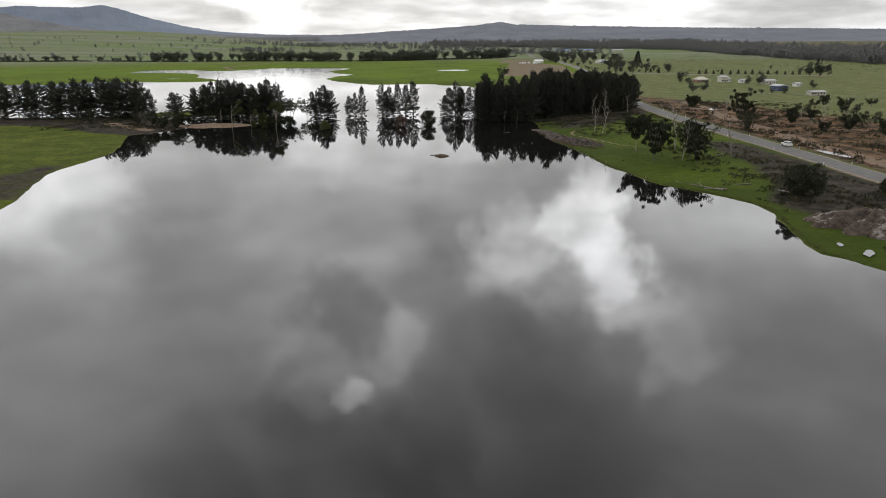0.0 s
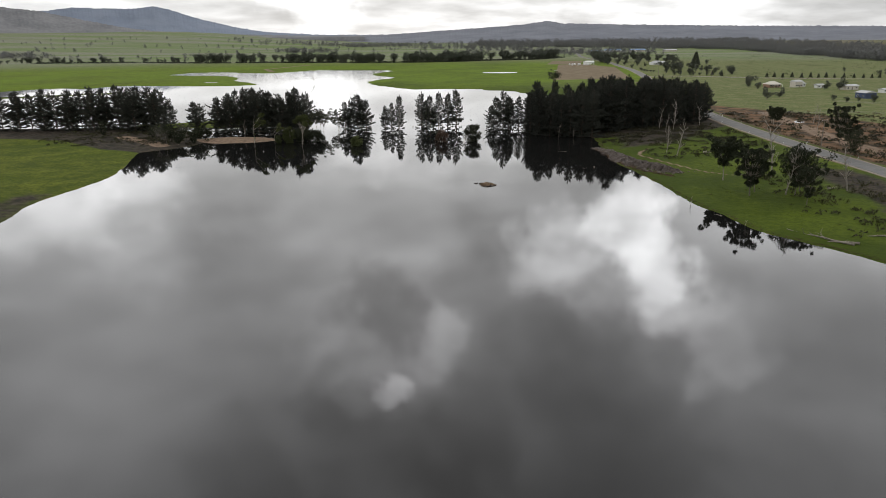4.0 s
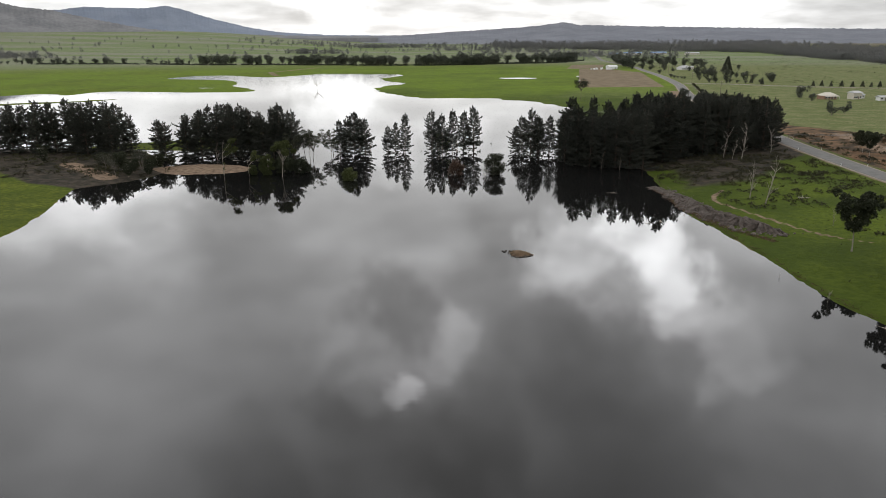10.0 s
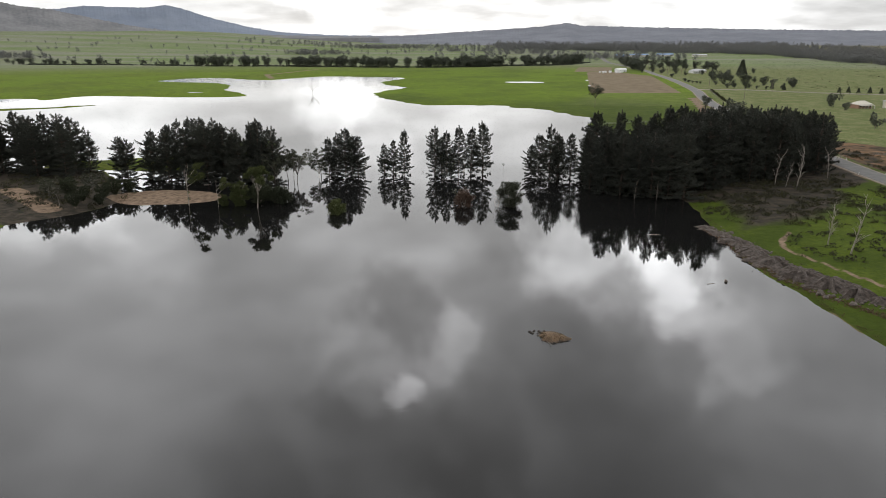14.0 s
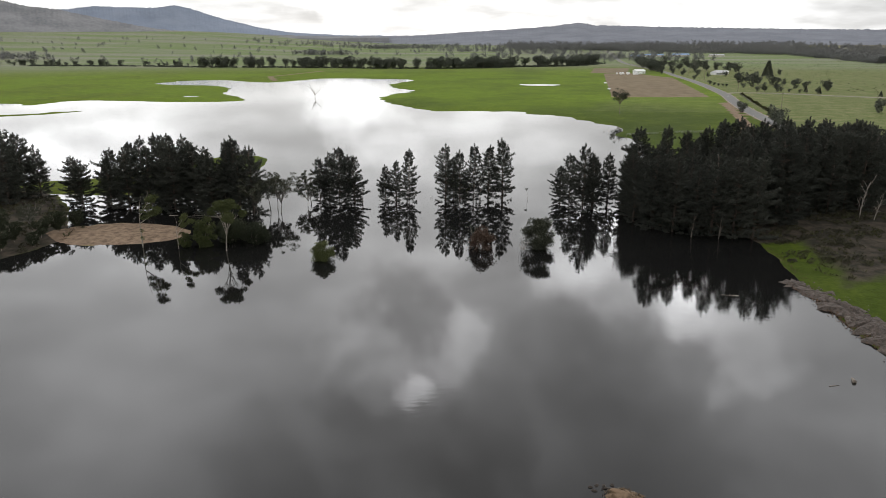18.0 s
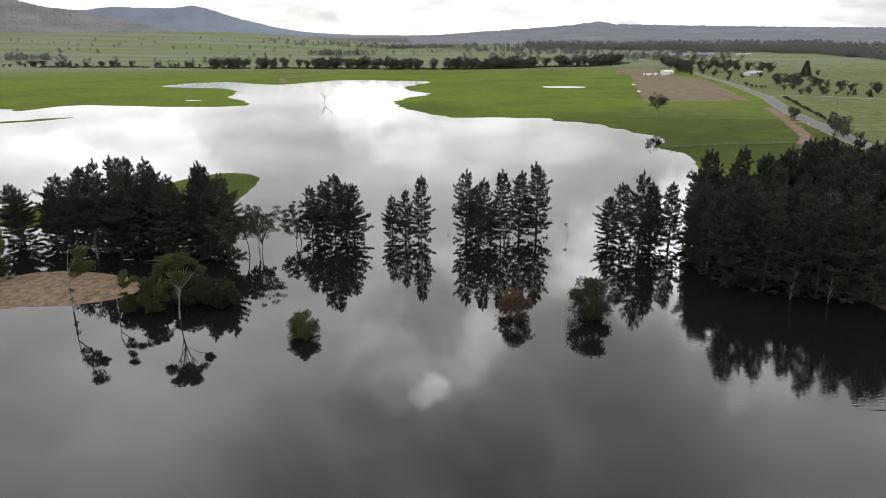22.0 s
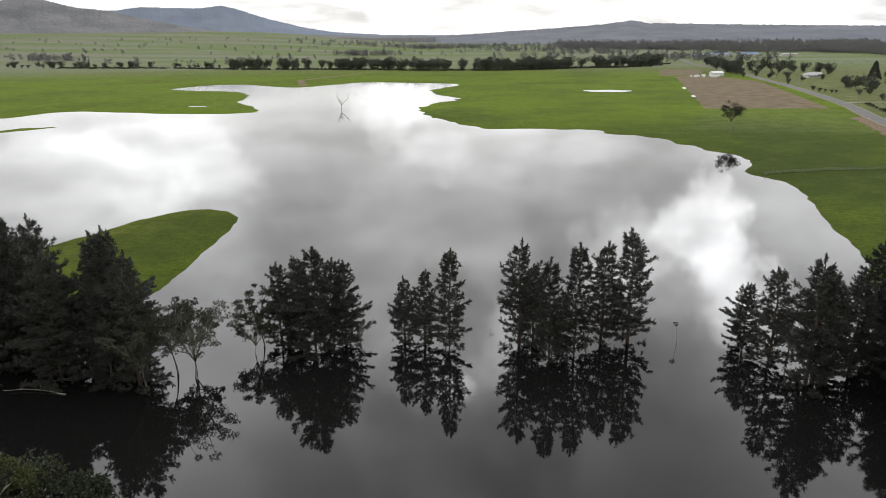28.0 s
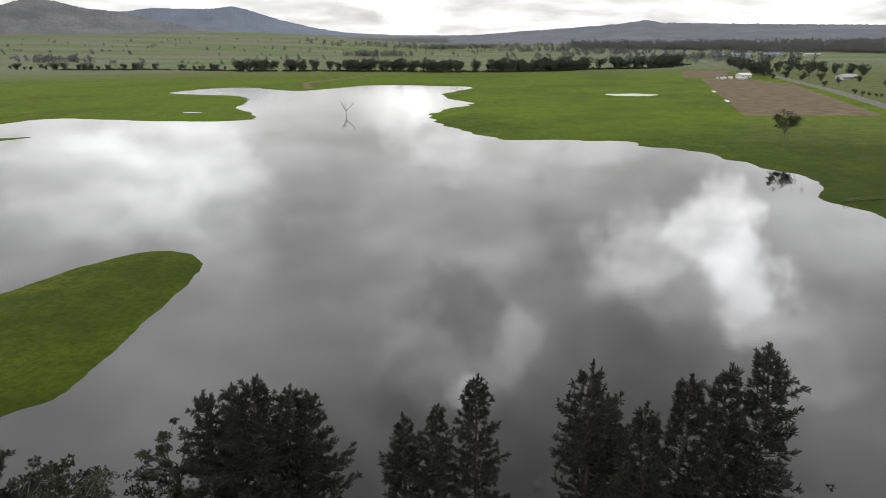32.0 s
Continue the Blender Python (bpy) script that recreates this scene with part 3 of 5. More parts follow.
PINES = [pine_model(11, 18, 4.2, 0.05), pine_model(12, 18, 3.7, 0.06, 1.0, 0.34), pine_model(13, 18, 4.9, 0.05, 1.1, 0.38), pine_model(14, 18, 3.1, 0.05, 1.1, 0.26),
         pine_model(15, 18, 4.6, 0.12, 1.0, 0.42), pine_model(16, 18, 5.4, 0.03, 1.15, 0.4), pine_model(17, 18, 4.0, 0.05, 1.05, 0.34), pine_model(18, 18, 3.5, 0.04, 1.1, 0.38)]


def pine(x, y, height, kind, label, group, turn=None):
    k = PINES[kind]
    ob = thing("pine_tree", placed(x, y, (x * 37 + y * 13) % 360 if turn is None else turn, height / 18.0), label, "tree", group)
    for name, me in zip(("trunk", "branching", "crown"), k):
        part(name, me, None, ob)
    return ob


WADING = "dark green pine standing in flood water"
ROW = "pines along the flooded row"
# x, y, height, model
for x, y, h, k in [(-33.4, 378, 14.0, 0), (-27.2, 374.6, 17.4, 2), (-23.4, 378.2, 14.6, 6), (-30.8, 379, 14.6, 1), (-25.4, 378.5, 14.6, 0), (-14.4, 379.4, 11.7, 1), (-11.2, 379, 12.9, 6), (-7.4, 378.4, 16.4, 3),
                   (3.2, 379, 17.7, 1), (7.2, 373.6, 16.6, 3), (11.3, 376.6, 17.9, 3), (15.8, 380.6, 17, 7), (20.0, 381.2, 18.9, 7), (5.5, 382, 13, 1),
                   (37, 380, 11.2, 2), (38.6, 374.2, 15.5, 0), (41.3, 368.2, 19.2, 1), (44, 368.6, 16.2, 7), (45.6, 375, 15.2, 1), (49.2, 372.8, 15.6, 7)]:
    pine(x, y, h * 1.03, k, WADING, ROW)
for x, y, h, k in [(-104.6, 378, 13.8, 2), (-101.6, 376, 13.4, 5), (-94, 379, 16.4, 0), (-89, 381, 17.6, 2), (-85, 380, 19.6, 1), (-81, 382, 20, 0), (-77, 379, 20.4, 2), (-73, 381, 20, 1), (-69, 374, 19, 2),
                   (-64, 370, 16.6, 0), (-59.9, 378.5, 19, 3), (-60.5, 364.5, 16, 2), (-52.6, 363.5, 15.5, 0), (-56.5, 372, 17.6, 2), (-51.5, 368, 18.4, 1), (-86, 371, 17, 5), (-72, 368, 19, 2), (-62, 367, 18.4, 5), (-79, 369, 18.4, 0), (-67, 370, 19.4, 1), (-54.9, 367, 21.3, 3), (-92, 373, 15, 2), (-49.2, 364, 19.2, 1), (-57.5, 370, 18, 6), (-75, 372, 19, 6)]:
    pine(x, y, h * 1.04, k, "dense dark pine beside the sand bar", ROW)
for x, y, h, k in [(-118, 384, 15, 5), (-123, 384, 19.6, 2), (-128, 386, 20.4, 5), (-133, 385, 21, 0), (-138, 383, 20, 5), (-143, 386, 21.4, 2), (-149, 384, 20, 2), (-155, 386, 20.6, 5), (-160, 384, 19, 2),
                   (-166, 386, 19.6, 0), (-172, 384, 18.6, 5), (-178, 386, 19.8, 2), (-184, 385, 18, 4), (-191, 387, 19, 4), (-198, 385, 18, 5), (-206, 387, 19, 2), (-214, 385, 18, 0), (-126, 380, 15, 5), (-135, 379, 16, 2), (-146, 380, 16, 5), (-121, 373, 18.5, 2), (-131, 374, 20.5, 5), (-152, 378, 17, 0), (-163, 380, 18, 5), (-175, 379, 17, 2), (-187, 380, 18, 5)]:
    pine(x, y, h, k, "dark shelter-belt pine on the scrubby bank", "shelter-belt pines")


def pine_block():
    r = random.Random(21)
    outline = curve([(53, 350), (62, 345), (76, 343), (98, 354), (124, 366), (146, 384), (152, 402), (134, 408), (104, 402), (80, 398), (64, 390), (54, 372)], 2)
    for j in range(12):
        for i in range(26):
            x = 48 + i * 4.7 + r.uniform(-1.8, 1.8)
            y = 342 + j * 6.2 + r.uniform(-2.4, 2.4)
            if inside(np.array([x]), np.array([y]), outline)[0]:
                edge = float(line_distance(np.array([x]), np.array([y]), outline, True)[0])
                h = float(np.interp(x, [64, 70, 80, 88, 118, 134], [13.0, 14.2, 15.2, 20.4, 20.0, 18.0])) + max(0.0, 374 - y) * 0.13 + min(1.0, edge * 0.1) + r.gauss(-0.4, 1.5)
                pine(x, y, h, r.choice((0, 1, 7, 3, 3, 6, 2, 7)), "dark pine in a dense plantation block", "plantation pines", r.uniform(0, 360))
    for x, y, h, k in ((68, 382.5, 21.6, 3), (74.5, 384, 19.6, 0), (65.3, 392, 15.6, 6), (59.5, 388, 15.4, 7)):
        pine(x, y, h, k, "tall spired pine rising over the plantation", "plantation pines")
    front = curve([(58, 378), (53.5, 366), (52.5, 355), (57, 347), (63, 343.5), (69, 341.5), (76, 339.5)], 3, False)
    for k, (x, y) in enumerate(front[::2]):
        pine(x + r.uniform(-1, 1), y - 1.0 + r.uniform(-1.0, 1.2), r.uniform(17, 22.5) if x > 54 else r.uniform(15, 20.5), (2, 7, 0, 1)[k % 4], "dark pine at the edge of the flood", "plantation pines", r.uniform(0, 360))


pine_block()

# ---- gums, dead trees and bushes ----


def cluster(leaf, r, at, radius, tufts, length, width, flat=0.6):
    """A clump of leaves round a twig end."""
    for _ in range(tufts):
        d = Vector((r.gauss(0, 1), r.gauss(0, 1), r.gauss(0, 1))).normalized()
        p = Vector(at) + Vector((d.x * radius, d.y * radius, d.z * radius * flat)) * r.uniform(0.35, 1.0)
        leaf.tuft(r, p, d + Vector((0, 0, 0.25)), 4, length, width, 0.9)


def limb(shape, r, start, way, length, radius, bends=4, wander=0.16, lift=0.1):
    """A crooked tapering limb. Returns its points."""
    pts, way = [Vector(start)], Vector(way).normalized()
    for i in range(bends):
        way = (way + Vector((r.gauss(0, wander), r.gauss(0, wander), r.gauss(lift, wander * 0.5)))).normalized()
        pts.append(pts[-1] + way * length / bends)
    shape.tube(pts, [radius * (1 - 0.72 * i / bends) for i in range(bends + 1)], 6)
    return pts


def gum_model(seed, height, crown, fork=0.4, lean=0.12, mains=4, leaf_mat=None, bark=None, tufts=80, flat=0.75, size=0.36, low=True):
    r = random.Random(seed)
    trunk, leaf = Shape(), Shape()
    tilt = r.uniform(0, 6.283)
    stem = limb(trunk, r, (0, 0, -0.7), (math.cos(tilt) * lean, math.sin(tilt) * lean, 1), height * fork + 0.7, 0.0145 * height, 4, 0.05, 0.05)
    for k in range(mains):
        a = tilt + k * 6.283 / mains + r.uniform(-0.5, 0.5)
        spread_ = r.uniform(0.35, 0.95)
        reach = math.hypot(crown * spread_, height * (1 - fork) * 0.85)
        way = (math.cos(a) * crown * spread_, math.sin(a) * crown * spread_, height * (1 - fork) * r.uniform(0.65, 0.9))
        arm = limb(trunk, r, stem[-1] - Vector((0, 0, r.uniform(0, 0.12) * height * fork)), way, reach * 0.9, 0.0095 * height, 4, 0.13, 0.02)
        ends = [arm[-1]]
        for j in range(5):
            b = a + r.uniform(-1.4, 1.4)
            twig = limb(trunk, r, arm[1 + j % 3], (math.cos(b), math.sin(b), r.uniform(0.1, 1.0)), reach * r.uniform(0.22, 0.5), 0.0045 * height, 3, 0.2)
            ends.append(twig[-1])
        ends.append(arm[3])
        if low:
            ends += [arm[2], arm[1] + Vector((math.cos(a), math.sin(a), 0)) * crown * r.uniform(0.2, 0.45), arm[1] + Vector((0, 0, -0.12 * height))]
        for e in ends:
            cluster(leaf, r, e, crown * r.uniform(0.15, 0.34), int(tufts * 0.72), size, size * 0.24, flat * r.uniform(0.8, 1.5))
    return trunk.mesh("trunk", bark or GUM_BARK, True), leaf.mesh("crown", leaf_mat or GUM_LEAF)


def bush_model(seed, height, radius, leaf_mat, clumps=16, tufts=42, size=0.34, stems=5):
    r = random.Random(seed)
    wood, leaf = Shape(), Shape()
    for k in range(stems):
        a = k * 6.283 / stems + r.uniform(-0.4, 0.4)
        limb(wood, r, (0, 0, -0.6), (math.cos(a) * radius * 0.6, math.sin(a) * radius * 0.6, height), height * 0.8, 0.05 + 0.008 * height, 4, 0.1)
    for k in range(clumps):
        d = Vector((r.gauss(0, 1), r.gauss(0, 1), r.gauss(0, 1))).normalized() * r.uniform(0.35, 1.0) ** 0.6
        at = Vector((d.x * radius * 0.82, d.y * radius * 0.82, height * (0.46 + 0.42 * d.z)))
        cluster(leaf, r, at, radius * r.uniform(0.2, 0.44), tufts, size, size * 0.3, 0.75)
    return wood.mesh("stem", GUM_BARK, True), leaf.mesh("crown", leaf_mat)


def dead_model(seed, height, arms=6, lean=0.1, mat=None, thick=1.0):
    r = random.Random(seed)
    wood = Shape()
    tilt = r.uniform(0, 6.283)
    stem = limb(wood, r, (0, 0, -0.8), (math.cos(tilt) * lean, math.sin(tilt) * lean, 1), height * 0.92, 0.022 * height * thick, 7, 0.035, 0.06)
    twigs = Shape()
    for k in range(arms):
        p = stem[2 + k % 6]
        a = r.uniform(0, 6.283)
        arm = limb(twigs, r, p, (math.cos(a), math.sin(a), r.uniform(0.9, 2.2)), height * r.uniform(0.14, 0.32), 0.010 * height * thick, 4, 0.2)
        for j in range(3):
            b = a + r.uniform(-1, 1)
            limb(twigs, r, arm[1 + j], (math.cos(b), math.sin(b), r.uniform(0.2, 1.2)), height * r.uniform(0.05, 0.13), 0.005 * height * thick, 3, 0.25)
    return wood.mesh("trunk", mat or DEAD_WOOD, True), twigs.mesh("branching", mat or DEAD_WOOD, True)


def fork_model(seed, height, mat):
    """A bare tree that parts low into two crooked limbs."""
    r = random.Random(seed)
    wood, twigs = Shape(), Shape()
    stem = limb(wood, r, (0, 0, -0.8), (0.05, 0, 1), height * 0.34, 0.032 * height, 3, 0.04)
    for a, tall in ((0.3, 0.66), (2.9, 0.6), (1.8, 0.45)):
        arm = limb(wood, r, stem[-1], (math.cos(a) * 0.5, math.sin(a) * 0.4, 1), height * tall, 0.018 * height, 5, 0.12, 0.05)
        for j in range(6):
            b = a + r.uniform(-1.2, 1.2)
            limb(twigs, r, arm[1 + j % 5], (math.cos(b), math.sin(b), r.uniform(0.3, 1.2)), height * r.uniform(0.14, 0.3), 0.009 * height, 4, 0.2)
    return wood.mesh("trunk", mat, True), twigs.mesh("branching", mat, True)


def twig_model(seed):
    """A drowned shrub: a spray of bare twigs."""
    r = random.Random(seed)
    wood, twigs = Shape(), Shape()
    for k in range(7):
        a = r.uniform(0, 6.283)
        arm = limb(wood, r, (r.gauss(0, 0.3), r.gauss(0, 0.3), -0.4), (math.cos(a) * 0.5, math.sin(a) * 0.5, 1), r.uniform(2.2, 3.8), 0.03, 4, 0.16)
        for j in range(6):
            b = r.uniform(0, 6.283)
            limb(twigs, r, arm[1 + j % 4], (math.cos(b), math.sin(b), r.uniform(0.2, 1.2)), r.uniform(0.5, 1.3), 0.014, 3, 0.25)
    return wood.mesh("trunk", GUM_BARK, True), twigs.mesh("branching", GUM_BARK, True)


def grown(name, model, names, x, y, turn, size, label, category, group="", z=None, lean=0.0):
    ob = thing(name, placed(x, y, turn, size, 0.0, z, lean), label, category, group)
    for n_, me in zip(names, model):
        part(n_, me, None, ob)
    return ob


GUMS = [gum_model(31, 10, 3.2, 0.34), gum_model(32, 10, 2.4, 0.42, 0.05, 5), gum_model(33, 10, 3.8, 0.22, 0.1, 7, tufts=84), gum_model(34, 10, 2.6, 0.35, 0.3, 4), gum_model(35, 10, 3.2, 0.14, 0.2, 8, tufts=80)]
AIRY = [gum_model(36, 10, 2.7, 0.36, 0.12, 5, tufts=34, flat=0.55, size=0.34, low=False), gum_model(37, 10, 3.2, 0.3, 0.2, 6, tufts=30, flat=0.5, size=0.34, low=False), gum_model(38, 10, 2.2, 0.5, 0.06, 4, tufts=34, flat=0.7, size=0.34, low=False)]
GUMS += AIRY
GUMS += [gum_model(39, 10, 1.25, 0.2, 0.1, 7, bark=TIMBER, tufts=64, flat=1.1, size=0.3), gum_model(40, 10, 2.6, 0.18, 0.2, 8, bark=TIMBER, tufts=44, flat=0.9, size=0.28)]
GREY_GUM = leafy("grey_gum_leaves", (0.036, 0.04, 0.027), (0.092, 0.095, 0.062))
MOTTLED = plain("mottled_bark", (0.2, 0.18, 0.155), 0.85, vary=0.4, relief=0.01)
GUMS += [gum_model(49, 10, 2.9, 0.3, 0.25, 6, GREY_GUM, MOTTLED, tufts=62, flat=0.42, size=0.2, low=False), gum_model(50, 10, 2.1, 0.4, 0.12, 5, GREY_GUM, MOTTLED, tufts=66, flat=0.45, size=0.2, low=False)]
TC = ("trunk", "crown")
# the bank beside the road: x, y, height, model, turn
for x, y, h, k, turn in [(89.8, 237.6, 14, 1, 20), (88.2, 217, 15, 8, 110), (91.4, 221, 13.5, 8, 30), (99.7, 216, 14.6, 9, 250), (103, 219.5, 13, 8, 80), (97, 205.5, 11.5, 8, 200)]:
    grown("gum_tree", GUMS[k], TC, x, y, turn, h / 10, "dark-leaved gum tree on the grassy bank", "tree", "gums on the bank")
for x, y, h, k, turn in [(168, 363, 11, 1, 40), (161, 298, 21, 8, 80), (165, 354, 12, 1, 10), (150, 272, 12, 9, 40), (245, 365, 10, 0, 200), (231, 345, 11, 7, 140), (232, 331, 12, 0, 300), (200, 269, 12, 6, 30), (164, 300, 9, 3, 170),
                         (171, 371, 9, 0, 250), (213, 300, 13, 6, 10), (224, 285, 12, 7, 90), (190, 245, 11, 0, 55), (208, 262, 14, 1, 200), (238, 300, 12, 7, 330), (205, 225, 12, 4, 20), (222, 240, 13, 6, 75), (176, 262, 8, 0, 310), (186, 300, 10, 4, 70), (202, 318, 11, 6, 10), (216, 330, 11, 7, 220), (192, 270, 10, 2, 160), (230, 268, 13, 6, 15), (246, 330, 11, 7, 95), (218, 215, 12, 4, 120), (196, 210, 10, 6, 60),
                         (240, 255, 13, 7, 130), (196, 300, 9, 3, 20)]:
    grown("gum_tree", GUMS[k], TC, x, y, turn, h / 12, "grey-green gum tree in brown bracken", "tree", "roadside gums")
BUSH = [bush_model(41, 6, 3.4, SHRUB_LEAF, 32, 90, 0.3), bush_model(42, 8.8, 3.7, GREY_GUM, 64, 100, 0.24), bush_model(443, 4.8, 2.4, GUM_LIGHT, 60, 60, 0.2), bush_model(44, 5.6, 3.2, RED_LEAF, 36, 60, 0.24), bush_model(45, 6, 3.6, GUM_LEAF, 36, 100, 0.3)]
SC = ("stem", "crown")
grown("gum_tree", GUMS[4], TC, 101, 159, 20, 1.0, "low dark bushy gum on rough grass", "tree", "gums on the bank")
grown("bush", BUSH[0], SC, 104.5, 163.5, 10, 1.25, "broad dark bush on rough grass", "bush")
grown("gum_tree", GUMS[9], TC, 104.5, 157, 140, 0.8, "low dark bushy gum on rough grass", "tree", "gums on the bank")
grown("bush", BUSH[0], SC, 122, 152, 90, 1.2, "large dark bush beside the road verge", "bush")
grown("bush", BUSH[1], SC, 24, 331, 0, 1.05, "leafy green bush standing in flood water", "bush")
grown("bush", BUSH[2], SC, -23.7, 323.0, 0, 1.12, "round yellow-green bush standing in flood water", "bush")
grown("bush", BUSH[3], SC, 11, 331, 0, 1.12, "half-brown thin bush standing in flood water", "bush")
grown("gum_tree", gum_model(60, 10, 2.4, 0.3, 0.1, 6, GUM_LIGHT, MOTTLED, tufts=60, flat=0.8, size=0.2), TC, 8.2, 377, 40, 0.9, "olive young gum among flooded pines", "tree", ROW)
grown("gum_sapling", gum_model(46, 10, 1.6, 0.5, 0.05, 2, tufts=16), TC, 9.3, 334.5, 0, 0.62, "slim sapling rising from flood water", "tree")
def crowned_gum(seed, height, reach, clumps, leaf_mat):
    """A pale gum that forks low and bears a flat-topped crown of dense separate clumps."""
    r = random.Random(seed)
    trunk, leaf = Shape(), Shape()
    stem = limb(trunk, r, (0, 0, -0.7), (0.1, -0.04, 1), height * 0.5, 0.19, 4, 0.05, 0.04)
    for k in range(clumps):
        a = 6.283 * k / clumps + r.uniform(-0.3, 0.3)
        u = r.uniform(0.35, 1.0) if k % 3 else r.uniform(0.0, 0.4)
        goal = Vector((1.0 + math.cos(a) * reach * u, -0.6 + math.sin(a) * reach * u, height * (0.9 - 0.2 * u * u) + r.uniform(-0.4, 0.4)))
        fork = stem[3 + (k % 4 > 0)]
        arm = limb(trunk, r, fork, goal - fork, (goal - fork).length * 0.92, 0.06, 5, 0.12, 0.0)
        for _ in range(3):
            b = r.uniform(0, 6.283)
            limb(trunk, r, arm[3], (math.cos(b), math.sin(b), 0.8), r.uniform(0.8, 1.6), 0.035, 3, 0.2)
        cluster(leaf, r, goal, r.uniform(1.0, 1.55), 230, 0.26, 0.062, 0.62)
        cluster(leaf, r, goal + Vector((r.gauss(0, 0.7), r.gauss(0, 0.7), -0.5)), 0.9, 110, 0.26, 0.062, 0.6)
    return trunk.mesh("trunk", GUM_BARK, True), leaf.mesh("crown", leaf_mat)


WATTLE = bush_model(471, 8.0, 2.5, GUM_LIGHT, 46, 100, 0.24)
grown("gum_tree", crowned_gum(47, 13.4, 4.0, 13, GUM_LIGHT), TC, -46.8, 329.8, 0, 1.0, "pale-stemmed gum tree wading in flood water", "tree")
grown("bush", WATTLE, SC, -52.6, 334.0, 40, 1.12, "leafy olive bush beside the sand bar", "bush")
grown("bush", WATTLE, SC, -57.2, 333.2, 130, 0.62, "small olive bush beside the sand bar", "bush")
grown("bush", BUSH[4], SC, -41.8, 336.2, 100, 1.0, "dark bush under a wading gum tree", "bush")
grown("bush", BUSH[4], SC, -47.6, 337.5, 190, 1.1, "dark bush behind a wading gum tree", "bush")


def leaning_gum(seed):
    """A gum that bows far over, with its few clumps out on one side."""
    r = random.Random(seed)
    trunk, leaf = Shape(), Shape()
    stem = limb(trunk, r, (0, 0, -0.7), (0.06, 0, 1), 7.6, 0.17, 5, 0.06, 0.03)
    limb(trunk, r, stem[-1], (0.12, 0, 1), 4.2, 0.06, 4, 0.12, 0.02)
    for start, way, reach in ((stem[-1], (1.0, -0.1, 0.95), 6.4), (stem[4], (1.0, 0.15, 0.8), 5.2)):
        out = limb(trunk, r, start, way, reach, 0.11, 5, 0.08, 0.0)
        for k in (2, 3, 4, 5, 5):
            b = r.uniform(-0.9, 0.9)
            arm = limb(trunk, r, out[k - 1], (math.cos(b), math.sin(b), r.uniform(0.4, 1.0)), r.uniform(1.0, 1.9), 0.04, 3, 0.18)
            cluster(leaf, r, arm[-1], r.uniform(0.75, 1.1), 110, 0.26, 0.06, 0.55)
        cluster(leaf, r, out[5], 1.1, 130, 0.26, 0.06, 0.55)
    for k in (2, 3):
        cluster(leaf, r, stem[k] + Vector((0.25, 0.1, 0)), 0.45, 30, 0.22, 0.05, 0.9)
    return trunk.mesh("trunk", GUM_BARK, True), leaf.mesh("crown", GUM_LIGHT)


grown("gum_tree", leaning_gum(48), TC, -66.8, 332.8, -18, 1.1, "leaning pale gum tree at the sand bar", "tree")
grown("gum_tree", leaning_gum(148), TC, -58.2, 331.8, -14, 0.78, "smaller leaning gum in the shallows", "tree")
for x, y, h, k, turn in [(-42.5, 366, 12.5, 10, 30), (-45.5, 368, 13, 11, 120), (-48, 364, 12, 10, 210), (-35.8, 377.5, 11.5, 11, 80), (-44.5, 371, 11, 5, 300), (-36.4, 374, 8.5, 6, 200)]:
    grown("gum_tree", GUMS[k], TC, x, y, turn, h / 10, "thin flat-topped gum at the end of the pines", "tree", ROW)
for x, y, h, k, turn in [(-108, 337, 7.5, 10, 30), (-104, 341, 7, 2, 110), (-98, 336, 5.5, 4, 10), (-94, 340, 5, 2, 250), (-137, 352, 8, 9, 200), (-100, 347, 7.5, 10, 130), (-92, 333, 4, 4, 90), (-102, 331, 6.5, 11, 45), (-97, 329, 5, 2, 190), (-93, 346, 6, 4, 10), (-97, 342, 7, 11, 60), (-90.5, 350, 5, 4, 100), (-112, 344, 6, 9, 80)]:
    grown("gum_tree", GUMS[k], TC, x, y, turn, h / 10, "low dark gum on the scrubby bank", "tree", "gums on the scrubby bank")
TB = ("trunk", "branching")
DEAD = [dead_model(51, 14, 11, 0.05, None, 0.72), dead_model(52, 12, 12, 0.1, None, 0.72), dead_model(53, 13, 13, 0.1, None, 0.72)]
for x, y, s, k, turn in [(92, 281, 0.98, 1, 0), (91, 288, 0.72, 0, 90), (116, 351, 1.0, 2, 40), (111, 355, 0.75, 0, 200), (113, 352, 0.6, 1, 300), (105, 239.3, 1.22, 0, 0), (116, 219.4, 0.95, 1, 150), (97.4, 216.5, 1.0, 2, 70), (97.2, 257.7, 0.3, 0, 40), (188, 365, 0.7, 1, 0),
                         (134, 366, 0.7, 0, 20), (189, 283, 0.8, 2, 120), (215, 255, 0.9, 1, 10), (220, 310, 0.8, 2, 220), (176, 340, 0.7, 0, 80)]:
    grown("dead_tree", DEAD[k], TB, x, y, turn, s, "bleached bare dead tree with broken limbs", "dead tree", "dead trees")
DULL = [dead_model(56 + k, 13, 9, 0.08, TIMBER) for k in range(3)]
